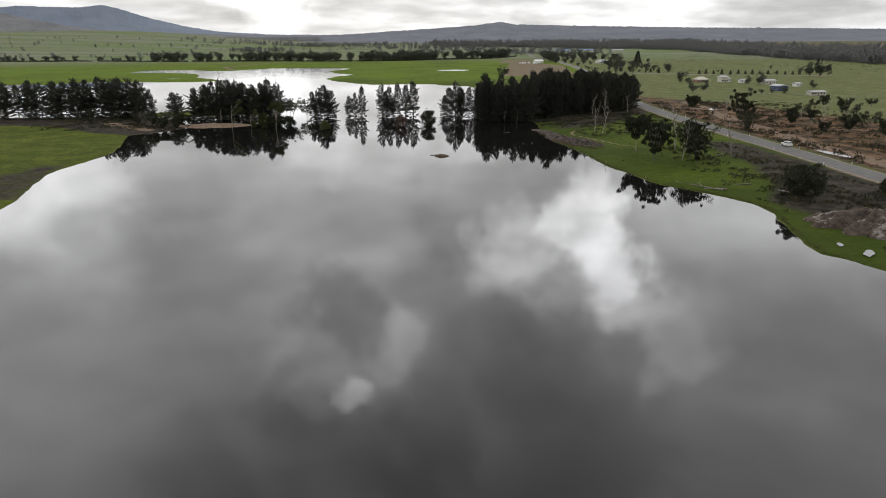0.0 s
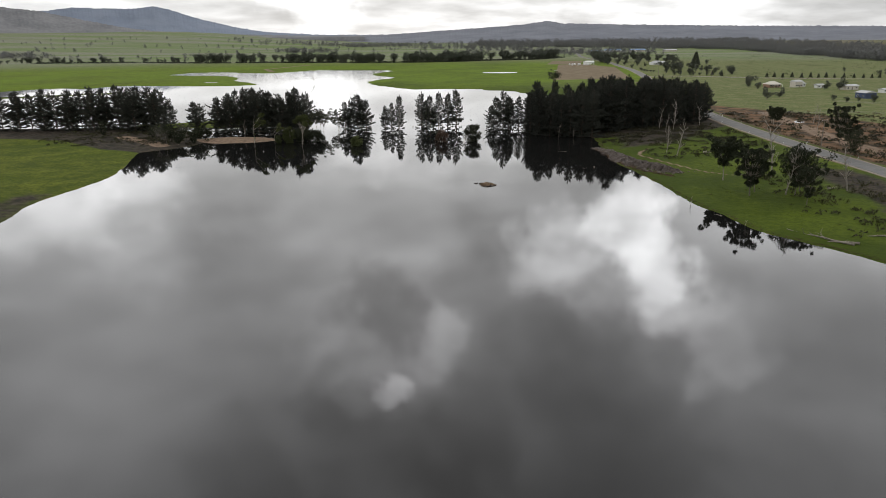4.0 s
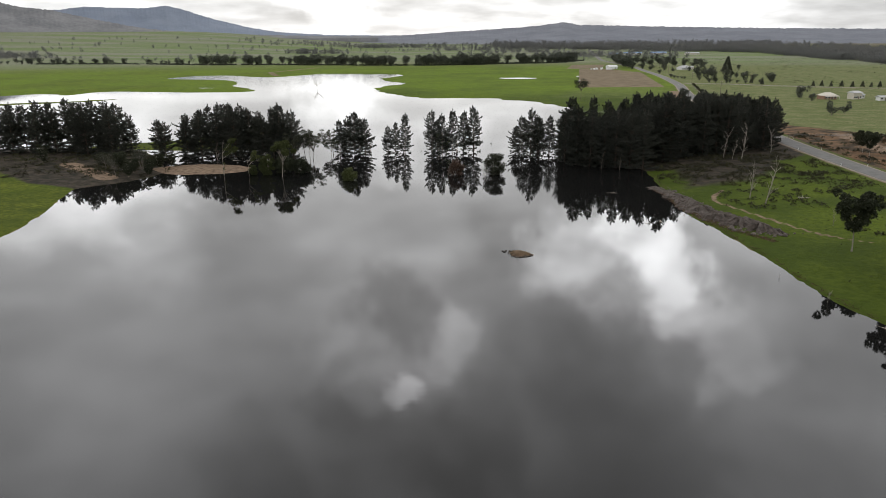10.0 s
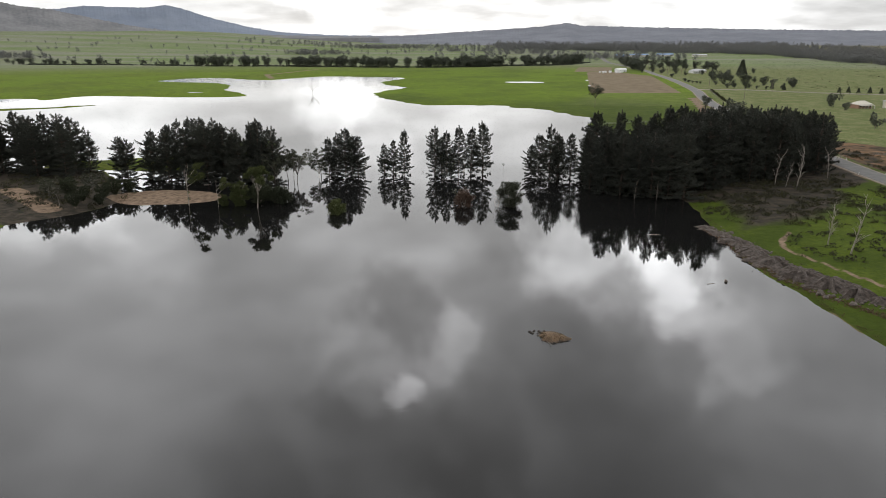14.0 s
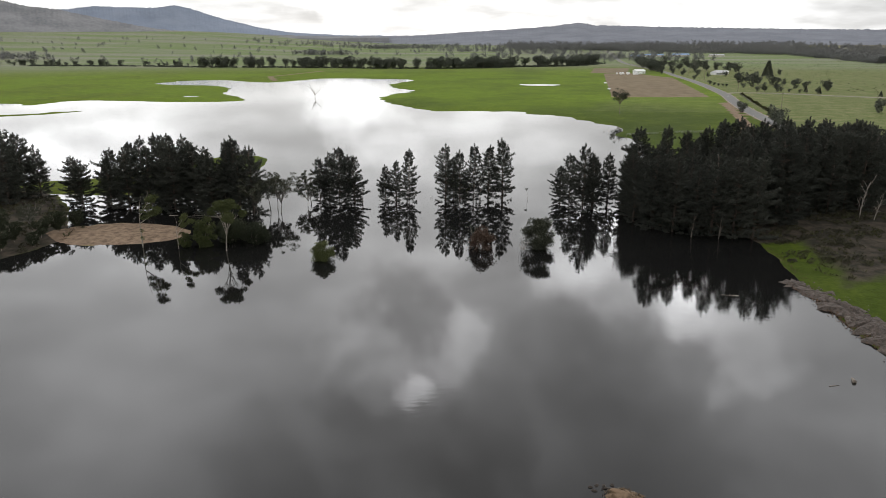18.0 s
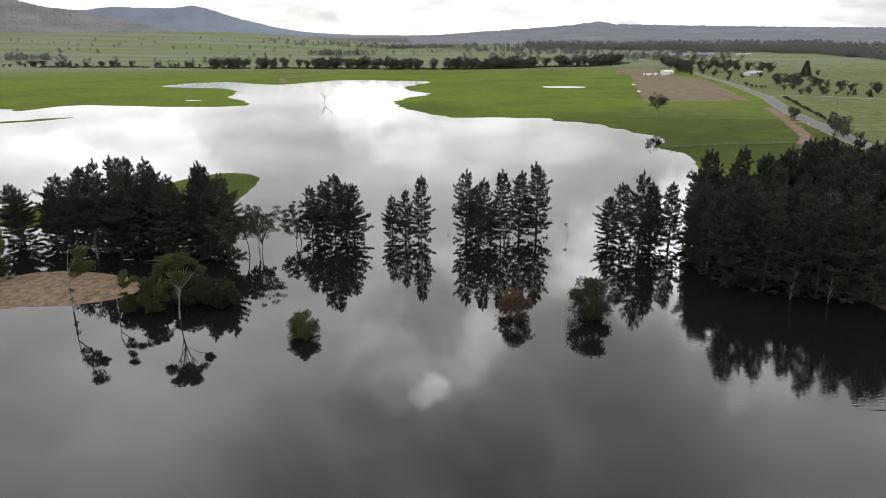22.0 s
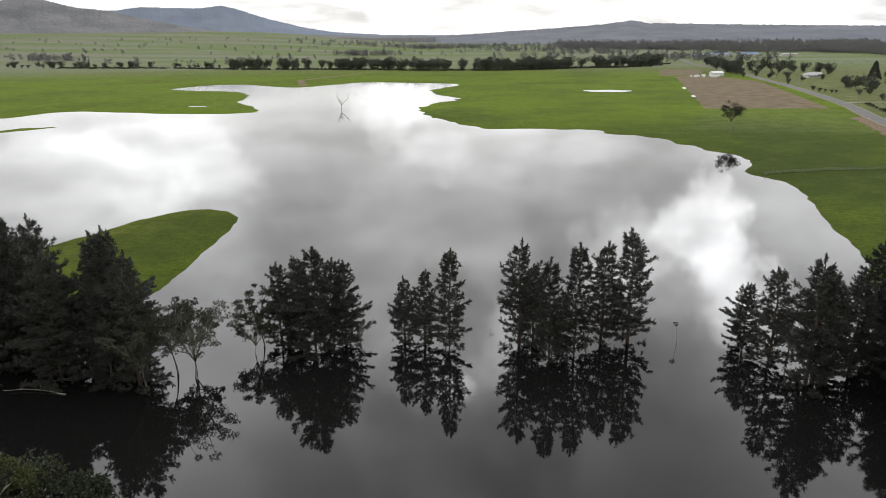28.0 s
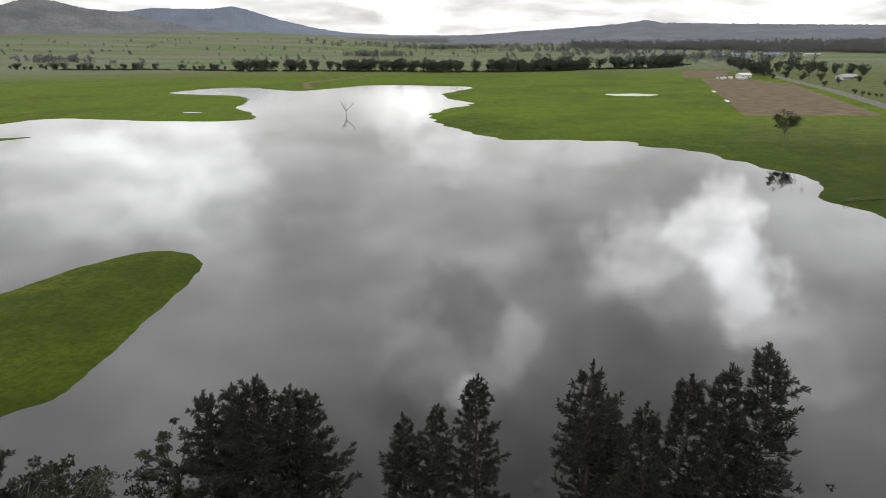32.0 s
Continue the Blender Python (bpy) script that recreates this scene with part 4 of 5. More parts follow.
for x, y, s, k, turn in [(-78, 364, 0.5, 2, 60), (-57, 366, 0.5, 0, 200), (-50, 368, 0.55, 2, 280), (9, 377, 0.5, 2, 0), (13, 376.5, 0.42, 1, 90), (6, 378, 0.45, 0, 150), (-21, 378, 0.35, 2, 0), (-8, 377, 0.4, 1, 40), (44, 380, 0.5, 2, 10), (62, 340, 0.5, 1, 60), (68, 338.5, 0.42, 2, 100)]:
    grown("dead_sapling", DULL[k], TB, x, y, turn, s, "thin grey dead sapling under flooded pines", "dead tree", "dead saplings")
grown("dead_tree", fork_model(54, 12, GUM_BARK), TB, -101, 760, 0, 0.9, "bare dead tree standing in open flood water", "dead tree", z=-0.4)
grown("gum_tree", gum_model(55, 14, 6.6, 0.44, 0.28, 7, GUM_LEAF, TIMBER, tufts=46, flat=0.42, size=0.34, low=False), TC, 114, 621, 30, 1.1, "lone spreading gum tree in green paddock", "tree")
TWIGGY = twig_model(58)
for x, y, s, turn in [(86.5, 541, 0.42, 0), (88.5, 539, 0.55, 90)]:
    grown("drowned_bush", TWIGGY, TB, x, y, turn, s, "small bare drowned bush at the shore", "bush", "drowned bushes", z=-0.3)
grown("drowned_bush", TWIGGY, TB, 20.4, 330.2, 60, 1.1, "bare drowned bush beside a leafy one", "bush", "drowned bushes", z=-0.3)
grown("drowned_bush", TWIGGY, TB, -1, 384, 0, 0.4, "few bare twigs rising from the water", "bush", "drowned bushes", z=-0.3)
sap = thing("reed_stalk", pose(27.6, 381.5, -0.5), "single thin drooping stalk in flood water", "plant")
sh = Shape()
stalk = limb(sh, random.Random(5), (0, 0, 0), (0.08, 0, 1), 3.7, 0.035, 5, 0.08)
part("stalk", sh, GUM_BARK, sap)
sh = Shape()
cluster(sh, random.Random(6), stalk[-1], 0.4, 14, 0.3, 0.07)
part("leaf_head", sh, GUM_LEAF, sap)

# ---- islet, rocks, heaps, logs ----
DARK_WOOD = plain("sodden_wood", (0.05, 0.04, 0.032), 0.8, vary=0.4, relief=0.01)


def heap(seed, lx, ly, h, rough=0.25, rings=9, sides=26, lumps=1.4):
    """An uneven mound resting on the ground."""
    sh = Shape()
    for j in range(rings + 1):
        u = j / rings
        for k in range(sides):
            a = 6.283 * k / sides
            wob = 1 + rough * noise.noise((math.cos(a) * lumps, math.sin(a) * lumps, seed))
            z = h * math.cos(u * 1.62) * (1 + 0.5 * rough * noise.noise((math.cos(a) * u * 3, math.sin(a) * u * 3, seed + 9)))
            z += rough * 0.35 * h * noise.noise((math.cos(a) * u * lx * 1.1, math.sin(a) * u * ly * 1.1, seed + 4))
            sh.v.append((math.cos(a) * lx * u * wob, math.sin(a) * ly * u * wob, z if j < rings else -0.35))
    for j in range(rings):
        for k in range(sides):
            a, b = j * sides + k, j * sides + (k + 1) % sides
            sh.f.append((a, a + sides, b + sides, b))
    sh.f.append(tuple(range(sides)))
    return sh


islet = thing("debris_islet", pose(21.1, 240.4, 0, 0, 0, -24), "small islet of brown straw and dark driftwood", "islet")
STRAW = plain("matted_straw", (0.15, 0.1, 0.06), 0.95, vary=0.55, scale=2.0, relief=0.1)


def islet_edge(a):
    """Half-width of the islet by direction, with a narrow nose."""
    nose = max(0.0, math.cos(a - 3.1)) ** 6
    return 0.8 * (2.75 + 0.9 * nose + 0.3 * math.sin(3 * a + 1) + 0.15 * math.sin(7 * a)) * (1 - 0.16 * abs(math.sin(a)))


body = heap(3, 1.0, 1.0, 0.7, 0.6, 14, 44, 2.0)
body.v = [(x * islet_edge(math.atan2(y, x)), y * islet_edge(math.atan2(y, x)), z) for x, y, z in body.v]
part("mound", body, STRAW, islet, "matted brown straw", True)
r = random.Random(8)
for k in range(46):
    a = r.uniform(0, 6.283)
    u = r.uniform(0.84, 1.06) if k < 34 else r.uniform(0.2, 0.8)
    e = islet_edge(a) * u
    p = Vector((math.cos(a) * e, math.sin(a) * e, 0.05 + 0.4 * max(0.0, 1 - u)))
    b = a + 1.57 + r.gauss(0, 0.5)
    sh = Shape()
    limb(sh, r, p, (math.cos(b), math.sin(b), r.uniform(-0.05, 0.12)), r.uniform(0.4, 1.3), r.uniform(0.05, 0.13), 3, 0.16, 0.0)
    part("driftwood", sh, DARK_WOOD if k % 7 else DEAD_WOOD, islet)
sh = Shape()
for k in range(520):
    a, u = r.uniform(0, 6.283), math.sqrt(r.random()) * 0.92
    e = islet_edge(a) * u
    sh.tuft(r, (math.cos(a) * e, math.sin(a) * e, 0.46 * math.cos(u * 1.6)), (r.gauss(0, 1), r.gauss(0, 1), 0.4), 3, 0.36, 0.03, 0.6)
part("straw", sh, leafy("loose_straw", (0.08, 0.055, 0.035), (0.26, 0.18, 0.1)), islet, "loose straw stalks")
for k, (x, y) in enumerate([(17.6, 242.8), (18.3, 243.1), (19.1, 243.0), (20.0, 243.1), (17.9, 242.2)]):
    clod = thing("floating_clod", pose(x, y, 0, 0, 0, 40 * k), "dark clod of debris floating beside the islet", "debris", "floating clods")
    part("clod", heap(20 + k, 0.36, 0.22, 0.2, 0.6, 5, 11), DARK_WOOD, clod)


def stone(seed):
    """A worn angular boulder about a metre across."""
    r = random.Random(seed)
    bm = bmesh.new()
    bmesh.ops.create_icosphere(bm, subdivisions=2, radius=0.5)
    for v in bm.verts:
        n_ = noise.noise(v.co * 2.1 + Vector((seed, 0, 0))) * 0.32 + noise.noise(v.co * 5 + Vector((0, seed, 0))) * 0.1
        v.co *= 1 + n_
        v.co.z *= 0.65
    me = bpy.data.meshes.new("rock")
    bm.to_mesh(me)
    bm.free()
    me.materials.append(ROCK)
    return me


STONES = [stone(k) for k in range(5)]
DARK_HEAP = plain("dark_spoil", (0.085, 0.068, 0.057), 0.95, vary=0.62, scale=1.5, relief=0.3)
bank = thing("rock_bank", pose(0, 0, 0), "grey rubble and spoil heaps along the shore", "rocks")
r = random.Random(17)
for k, (x, y, lx, ly, h, turn) in enumerate([(72.6, 293, 4.4, 2.2, 0.9, 100), (73.0, 285, 4.2, 2.6, 1.0, 85), (73.2, 277, 4.5, 3.0, 1.3, 95), (75.0, 269, 4.3, 3.2, 1.4, 104), (77.2, 262.5, 3.8, 2.9, 1.5, 112), (79.6, 257.2, 3.4, 2.2, 1.5, 120), (81.4, 253, 2.0, 1.5, 1.0, 60), (71.6, 300, 3.8, 1.7, 0.7, 100), (70.6, 306, 3.0, 1.5, 0.5, 95)]):
    ob = part("spoil_mound", heap(30 + k, lx * 1.2, ly * 1.6, h * 1.15, 0.8, 14, 40, 3.0), DARK_HEAP, bank, "dark spoil heap", False)
    ob.matrix_basis = pose(x, y, max(-0.1, ground_at(x, y) - 0.25), 0, 0, turn)
for k in range(430):
    u = r.random()
    y = 250 + 58 * u
    x = float(np.interp(y, [250, 256, 267, 281, 297, 308], [76.5, 73.5, 70.6, 69.6, 70.4, 69.5])) + abs(r.gauss(0, 3.6)) * (0.55 + 0.8 * (1 - u)) - 0.2
    s = min(1.5, 0.2 + r.expovariate(3.0))
    ob = part("rock", STONES[k % 5], None, bank)
    ob.matrix_basis = pose(x, y, max(ground_at(x, y), -0.05) + 0.12 * s, r.uniform(-25, 25), r.uniform(-25, 25), r.uniform(0, 360)) @ Matrix.Diagonal((s, s * r.uniform(0.6, 1.1), s, 1))
LITTER = leafy("flood_litter", (0.045, 0.03, 0.02), (0.16, 0.1, 0.06))
sh = Shape()
for k in range(1500):
    y = r.uniform(246, 306)
    x = float(np.interp(y, [246, 250, 256, 267, 281, 297, 308], [77.5, 76, 73, 70, 69, 70, 69.5])) + r.gauss(0.6, 0.7)
    sh.tuft(r, (x, y, max(0.02, ground_at(x, y)) + 0.04), (r.gauss(0, 1), r.gauss(0, 1), 0.25), 3, 0.4, 0.05, 0.6)
part("flood_litter", sh, LITTER, bank, "red-brown flood litter")

mound = thing("earth_mound", pose(101.5, 130.5, ground_at(101, 130) - 0.2, 0, 0, -42), "big bare mound of dark earth with pale crust", "mound")
SPOIL = material("crusted_earth", lambda n, co, bsdf: (bump(n, bsdf, n.noise(co, 1.4, 6.0, 0.65), 0.8, 0.25), n.mix(n.ramp(n.noise(co, 0.22, 6.0, 0.7), 0.52, 0.66), n.mix(n.ramp(n.noise(co, 0.9, 6.0, 0.7), 0.3, 0.7), rgb(0.045, 0.036, 0.03), rgb(0.13, 0.1, 0.078)), rgb(0.3, 0.27, 0.24)))[1], 0.95, 0.0, 0.1)
part("mound_body", heap(60, 14, 9, 3.9, 0.6, 22, 60, 2.2), SPOIL, mound, "dark crusted earth heap", True)
for k in range(90):
    a, u = r.uniform(0, 6.283), r.uniform(0.1, 1.05)
    s = min(1.2, 0.2 + r.expovariate(4))
    ob = part("rock", STONES[k % 5], None, mound)
    ob.matrix_basis = pose(math.cos(a) * 13 * u, math.sin(a) * 8.4 * u, 3.7 * max(0.0, math.cos(min(1.57, u * 1.6))), r.uniform(0, 40), 0, r.uniform(0, 360)) @ Matrix.Scale(s, 4)
second = thing("earth_mound", pose(90, 104, ground_at(90, 104) - 0.1, 0, 0, 40), "low bare bank of brown earth near the water", "mound")
part("mound_body", heap(61, 7, 3.5, 1.0, 0.5, 10, 30, 1.6), SPOIL, second, "", True)


GREY_LOG = plain("weathered_log", (0.22, 0.19, 0.155), 0.9, vary=0.4, relief=0.02)


def log(name, x, y, turn, length, radius, label, seed, arms=3, z=None, mat=None):
    r = random.Random(seed)
    sh = Shape()
    pts = limb(sh, r, (0, 0, radius * 0.7), (1, 0, 0), length, radius, 7, 0.11, 0.0)
    ob = thing(name, placed(x, y, turn, 1.0, 0.0, z), label, "log", "fallen logs")
    part("log", sh, mat or DEAD_WOOD, ob, "", True)
    for k in range(arms):
        b = Shape()
        limb(b, r, pts[2 + k], (r.uniform(-0.2, 0.8), r.choice((-1, 1)), r.uniform(0.1, 0.5)), length * r.uniform(0.12, 0.25), radius * 0.35, 4, 0.15)
        part("branch", b, mat or DEAD_WOOD, ob, "", True)
    return ob


log("fallen_log", 88.6, 172, 121, 15, 0.24, "long bleached fallen log at the shore", 1, 4, None, GREY_LOG)
log("fallen_log", 99, 176.5, 168, 9, 0.2, "grey fallen log lying on grass", 2, 4, None, GREY_LOG)
log("fallen_log", 90, 172.5, 142, 6.5, 0.3, "thick grey fallen log lying on grass", 3, 2, None, GREY_LOG)
log("fallen_log", 103, 165, 100, 4, 0.3, "split pale log on rough grass", 4, 1)
log("fallen_log", 112, 222, 30, 5, 0.25, "grey fallen branch on grass", 5, 2)
log("fallen_log", 104, 287, 10, 4.5, 0.28, "pale fallen log on rough grass", 6, 1)
log("floating_log", 55, 265, 10, 1.5, 0.09, "thin dark log floating near the bank", 7, 0, -0.05, TIMBER)
log("floating_log", 59, 266, 60, 1.1, 0.32, "short dark stump floating near the bank", 8, 1, -0.1, TIMBER)
log("floating_log", 57, 300, 165, 3.2, 0.07, "grey fallen branch half under water", 9, 2, -0.03, GREY_LOG)
log("fallen_log", -72, 363, 8, 14, 0.12, "bleached fallen trunk under the pines", 10, 4, -0.03, GUM_BARK)
log("fallen_log", -58, 361, 170, 9, 0.1, "bleached fallen limb under the pines", 11, 3, -0.03, GUM_BARK)
log("floating_log", 73, 199, 100, 2.2, 0.12, "dark stick floating beside the bank", 12, 1, -0.05, TIMBER)
for x, y, h in [(70, 211, 2.6), (74.5, 190, 1.6), (68, 224, 1.2)]:
    grown("drowned_stump", DEAD[0], TB, x, y, x * 7 % 360, h / 14, "thin dead stump standing in shallow water", "stump", "drowned stumps", z=-0.3)

# ---- road, posts, poles, fence, car ----


def ribbon(line, half, lift, thick=0.35):
    sh = Shape()
    n = len(line)
    for i, (x, y) in enumerate(line):
        a = np.array(line[min(i + 1, n - 1)]) - np.array(line[max(i - 1, 0)])
        a = a / np.linalg.norm(a)
        side = np.array((a[1], -a[0]))
        z = ground_at(x, y) + lift
        for s, dz in ((-1.12, -thick), (-1, 0), (0, 0.05), (1, 0), (1.12, -thick)):
            p = np.array((x, y)) + side * half * s
            sh.v.append((p[0], p[1], z + dz))
        if i:
            o = i * 5
            sh.f += [(o - 5 + k, o - 4 + k, o + 1 + k, o + k) for k in range(4)]
    return sh


def make_road(name, line, half, lift, mat, label):
    me = ribbon(line, half, lift).mesh(name, mat)
    return tagged(new(name, me), label, "road", kind="structure")


make_road("pavement", ROAD_LINE, 4.6, 0.1, GRAVEL, "pale gravel verges along the road")
make_road("road", ROAD_LINE, 3.7, 0.17, ASPHALT, "grey two-lane sealed country road")
make_road("road", curve(SIDE_ROAD, 4, False), 3.0, 0.14, GRAVEL, "pale gravel side road")
STRIPE = plain("road_paint", (0.6, 0.6, 0.58), 0.6, vary=0.2)
sh = Shape()
for (ax, ay), (bx, by) in zip(ROAD_LINE[:-1], ROAD_LINE[1:]):
    span = math.hypot(bx - ax, by - ay)
    for k in range(int(span // 12)):
        if by > 800:
            continue
        u = (k * 12 + 2) / span
        x, y = ax + (bx - ax) * u, ay + (by - ay) * u
        dx, dy = (bx - ax) / span, (by - ay) / span
        z = 1.6 + 0.235
        o = len(sh.v)
        sh.v += [(x - dy * 0.08, y + dx * 0.08, z), (x + dy * 0.08, y - dx * 0.08, z), (x + dy * 0.08 + dx * 3, y - dx * 0.08 + dy * 3, z), (x - dy * 0.08 + dx * 3, y + dx * 0.08 + dy * 3, z)]
        sh.f.append((o, o + 1, o + 2, o + 3))
tagged(new("trim", sh.mesh("trim", STRIPE)), "worn dashed white centre line", "road marking", kind="structure")


def post_thing(x, y, h, w, mat, name, label, category, group):
    ob = thing(name, placed(x, y, 10), label, category, group)
    part("post", Shape().tube([(0, 0, -0.3), (0, 0, h * 0.8), (0, 0, h)], [w, w, w * 0.6], 6), mat, ob)
    return ob


for i in range(0, 60, 4):
    x, y = ROAD_LINE[20 + i]
    for s in (-4.6, 4.6):
        ob = post_thing(x + s, y, 1.05, 0.07, WHITE, "guide_post", "white roadside guide post on the gravel verge", "post", "guide posts")
        part("reflector", Shape().box(-0.04, -0.09, 0.8, 0.04, -0.068, 0.92), METAL, ob)


def power_pole(x, y, turn, h=10.5):
    ob = thing("power_pole", placed(x, y, turn), "tall grey timber power pole with crossarm", "pole", "power poles")
    part("pole", Shape().tube([(0, 0, -0.6), (0, 0, h)], [0.17, 0.11], 8), TIMBER, ob)
    arm = part("crossarm", Shape().box(-1.1, -0.06, h - 0.75, 1.1, 0.06, h - 0.6), TIMBER, ob)
    for k in (-0.95, -0.4, 0.4, 0.95):
        part("insulator", Shape().tube([(k, 0, h - 0.6), (k, 0, h - 0.36)], [0.05, 0.07], 6), WHITE, arm)


for x, y, turn in [(149.5, 291, 10), (229, 649, 20), (262, 800, 20), (310, 776, 60), (300, 985, 20), (318, 1090, 15), (344, 1260, 15), (153, 236, 10)]:
    power_pole(x, y, turn)


def fence(points, gap, label, h=1.15, rails=3, mat=TIMBER):
    ob = thing("fence", pose(0, 0, 0), label, "fence", "paddock fences")
    line = curve(points, 8, False)
    walked = np.r_[0, np.cumsum(np.hypot(*np.diff(line, axis=0).T))]
    at = np.arange(0, walked[-1], gap)
    xs, ys = np.interp(at, walked, line[:, 0]), np.interp(at, walked, line[:, 1])
    zs = [ground_at(x, y) for x, y in zip(xs, ys)]
    me = Shape().tube([(0, 0, -0.3), (0, 0, h)], [0.09, 0.08], 5).mesh("post", mat)
    for x, y, z in zip(xs, ys, zs):
        part("post", me, None, ob).matrix_basis = pose(x, y, z)
    for k in range(rails):
        zz = h * (0.35 + 0.6 * k / max(1, rails - 1))
        part("wire", Shape().tube([(x, y, z + zz) for x, y, z in zip(xs, ys, zs)], [0.022] * len(xs), 3), METAL, ob)


fence([(93, 521), (120, 525), (150, 528), (166, 526)], 3.0, "dark post-and-wire fence across green paddock", 1.3, 4)
fence([(253, 774), (232, 706), (218, 660), (205, 608)], 4.0, "post-and-wire fence beside the road")
fence([(262, 778), (298, 764), (318, 745), (366, 715)], 5.0, "post-and-wire fence along the gravel road")
fence([(152, 395), (178, 410), (260, 400), (340, 392)], 5.0, "post-and-wire fence along the bracken")
fence([(262, 470), (300, 440), (400, 420)], 5.0, "post-and-wire fence in front of sheds")
# a dense low hedge beside the road
for k in range(17):
    u = k / 16
    grown("hedge_shrub", BUSH[0], SC, 253 - 48 * u, 772 - 162 * u, 50 * k, 0.27 + 0.05 * ((k * 7) % 4), "low clipped roadside shrub along the fence", "bush", "roadside hedge")


def make_car(x, y, turn):
    ob = thing("car", pose(x, y, 1.86, 0, 0, turn), "white four-wheel-drive car parked at the road edge", "car")
    body = [(-2.35, 0.45), (-2.38, 0.85), (-2.25, 1.05), (-0.95, 1.12), (2.05, 1.10), (2.35, 1.02), (2.40, 0.6), (2.32, 0.4)]
    part("body", Shape().prism(body, -0.9, 0.9), WHITE, ob, "white paint")
    cabin = [(-1.25, 1.1), (-0.55, 1.72), (1.75, 1.76), (2.2, 1.1)]
    cab = part("cabin", Shape().prism(cabin, -0.8, 0.8), WHITE, ob)
    part("windscreen", Shape().prism([(-1.22, 1.14), (-0.6, 1.69), (-0.57, 1.69), (-1.1, 1.14)], -0.72, 0.72).box(0, 0, 1.2, 0.001, 0.001, 1.21), GLASS_DARK, cab, "dark windscreen")
    for s in (-0.805, 0.795):
        for a, b in ((-0.75, 0.3), (0.42, 1.25), (1.33, 1.95)):
            part("side_window", Shape().box(a, s, 1.18, b, s + 0.01, 1.6), GLASS_DARK, cab, "dark glass")
    part("rear_window", Shape().box(2.0, -0.65, 1.25, 2.14, 0.65, 1.62), GLASS_DARK, cab, "dark glass")
    part("bumper", Shape().box(-2.45, -0.85, 0.42, -2.3, 0.85, 0.68), RUBBER, ob, "black bumper")
    part("roof_rack", Shape().box(-0.4, -0.7, 1.77, 1.5, 0.7, 1.83), METAL, ob, "grey roof rack")
    for s in (-0.62, 0.5):
        part("headlight", Shape().box(-2.41, s, 0.82, -2.3, s + 0.24, 0.98), METAL, ob, "glassy headlight")
        part("tail_light", Shape().box(2.3, s, 0.8, 2.41, s + 0.16, 1.0), RED_ROOF, ob, "red tail light")
    for wx in (-1.45, 1.45):
        for s in (-0.93, 0.71):
            wheel = part("wheel", Shape().tube([(wx, s, 0.37), (wx, s + 0.22, 0.37)], [0.37, 0.37], 18), RUBBER, ob, "black tyre")
            part("rim", Shape().tube([(wx, s - 0.01, 0.37), (wx, s + 0.23, 0.37)], [0.2, 0.2], 12), METAL, wheel, "grey rim")


make_car(144.2, 234.5, 266)

# ---- farm buildings ----


def building(x, y, turn, w, d, h, roof_h, wall, roof, label, name="house", hip=0.0, windows=4, porch=False):
    w, d = w * 0.8, d * 0.85
    ob = thing(name, placed(x, y, turn), label, "building")
    part("wall", Shape().box(-w / 2, -d / 2, -0.3, w / 2, d / 2, h), wall, ob)
    o = 0.6
    sh = Shape()
    b = hip * d / 2
    sh.v = [(-w / 2 - o, -d / 2 - o, h), (w / 2 + o, -d / 2 - o, h), (w / 2 + o, d / 2 + o, h), (-w / 2 - o, d / 2 + o, h), (-w / 2 - o + b, 0, h + roof_h), (w / 2 + o - b, 0, h + roof_h)]
    low = [(x_, y_, z_ - 0.12) for x_, y_, z_ in sh.v[:4]]
    sh.v += low
    sh.f = [(0, 1, 5, 4), (2, 3, 4, 5), (1, 2, 5), (3, 0, 4), (9, 8, 7, 6), (0, 6, 7, 1), (1, 7, 8, 2), (2, 8, 9, 3), (3, 9, 6, 0)]
    top = part("roof", sh, roof, ob, "sheet roof")
    part("ridge_cap", Shape().box(-w / 2 - o + b, -0.12, h + roof_h - 0.06, w / 2 + o - b, 0.12, h + roof_h + 0.06), roof, top)
    for k in range(windows):
        wx = -w / 2 + w * (k + 0.5) / windows
        for s in (-d / 2 - 0.04, d / 2 - 0.02):
            if k == windows // 2 and s < 0:
                part("door", Shape().box(wx - 0.5, s, 0, wx + 0.5, s + 0.06, 2.05), TIMBER, ob, "dark door")
                continue
            win = part("window", Shape().box(wx - 0.75, s, 0.9, wx + 0.75, s + 0.06, min(2.1, h - 0.2)), WHITE, ob, "white window frame")
            part("pane", Shape().box(wx - 0.65, s - 0.012, 1.0, wx + 0.65, s + 0.072, min(2.0, h - 0.3)), GLASS_DARK, win, "dark glass")
    if porch:
        part("verandah", Shape().box(-w / 2, -d / 2 - 2.6, h - 0.5, w / 2, -d / 2 + 0.01, h - 0.38), roof, ob)
        for k in range(5):
            wx = -w / 2 + 0.2 + (w - 0.4) * k / 4
            part("verandah_post", Shape().box(wx - 0.06, -d / 2 - 2.5, -0.2, wx + 0.06, -d / 2 - 2.38, h - 0.5), WHITE, ob)
    return ob


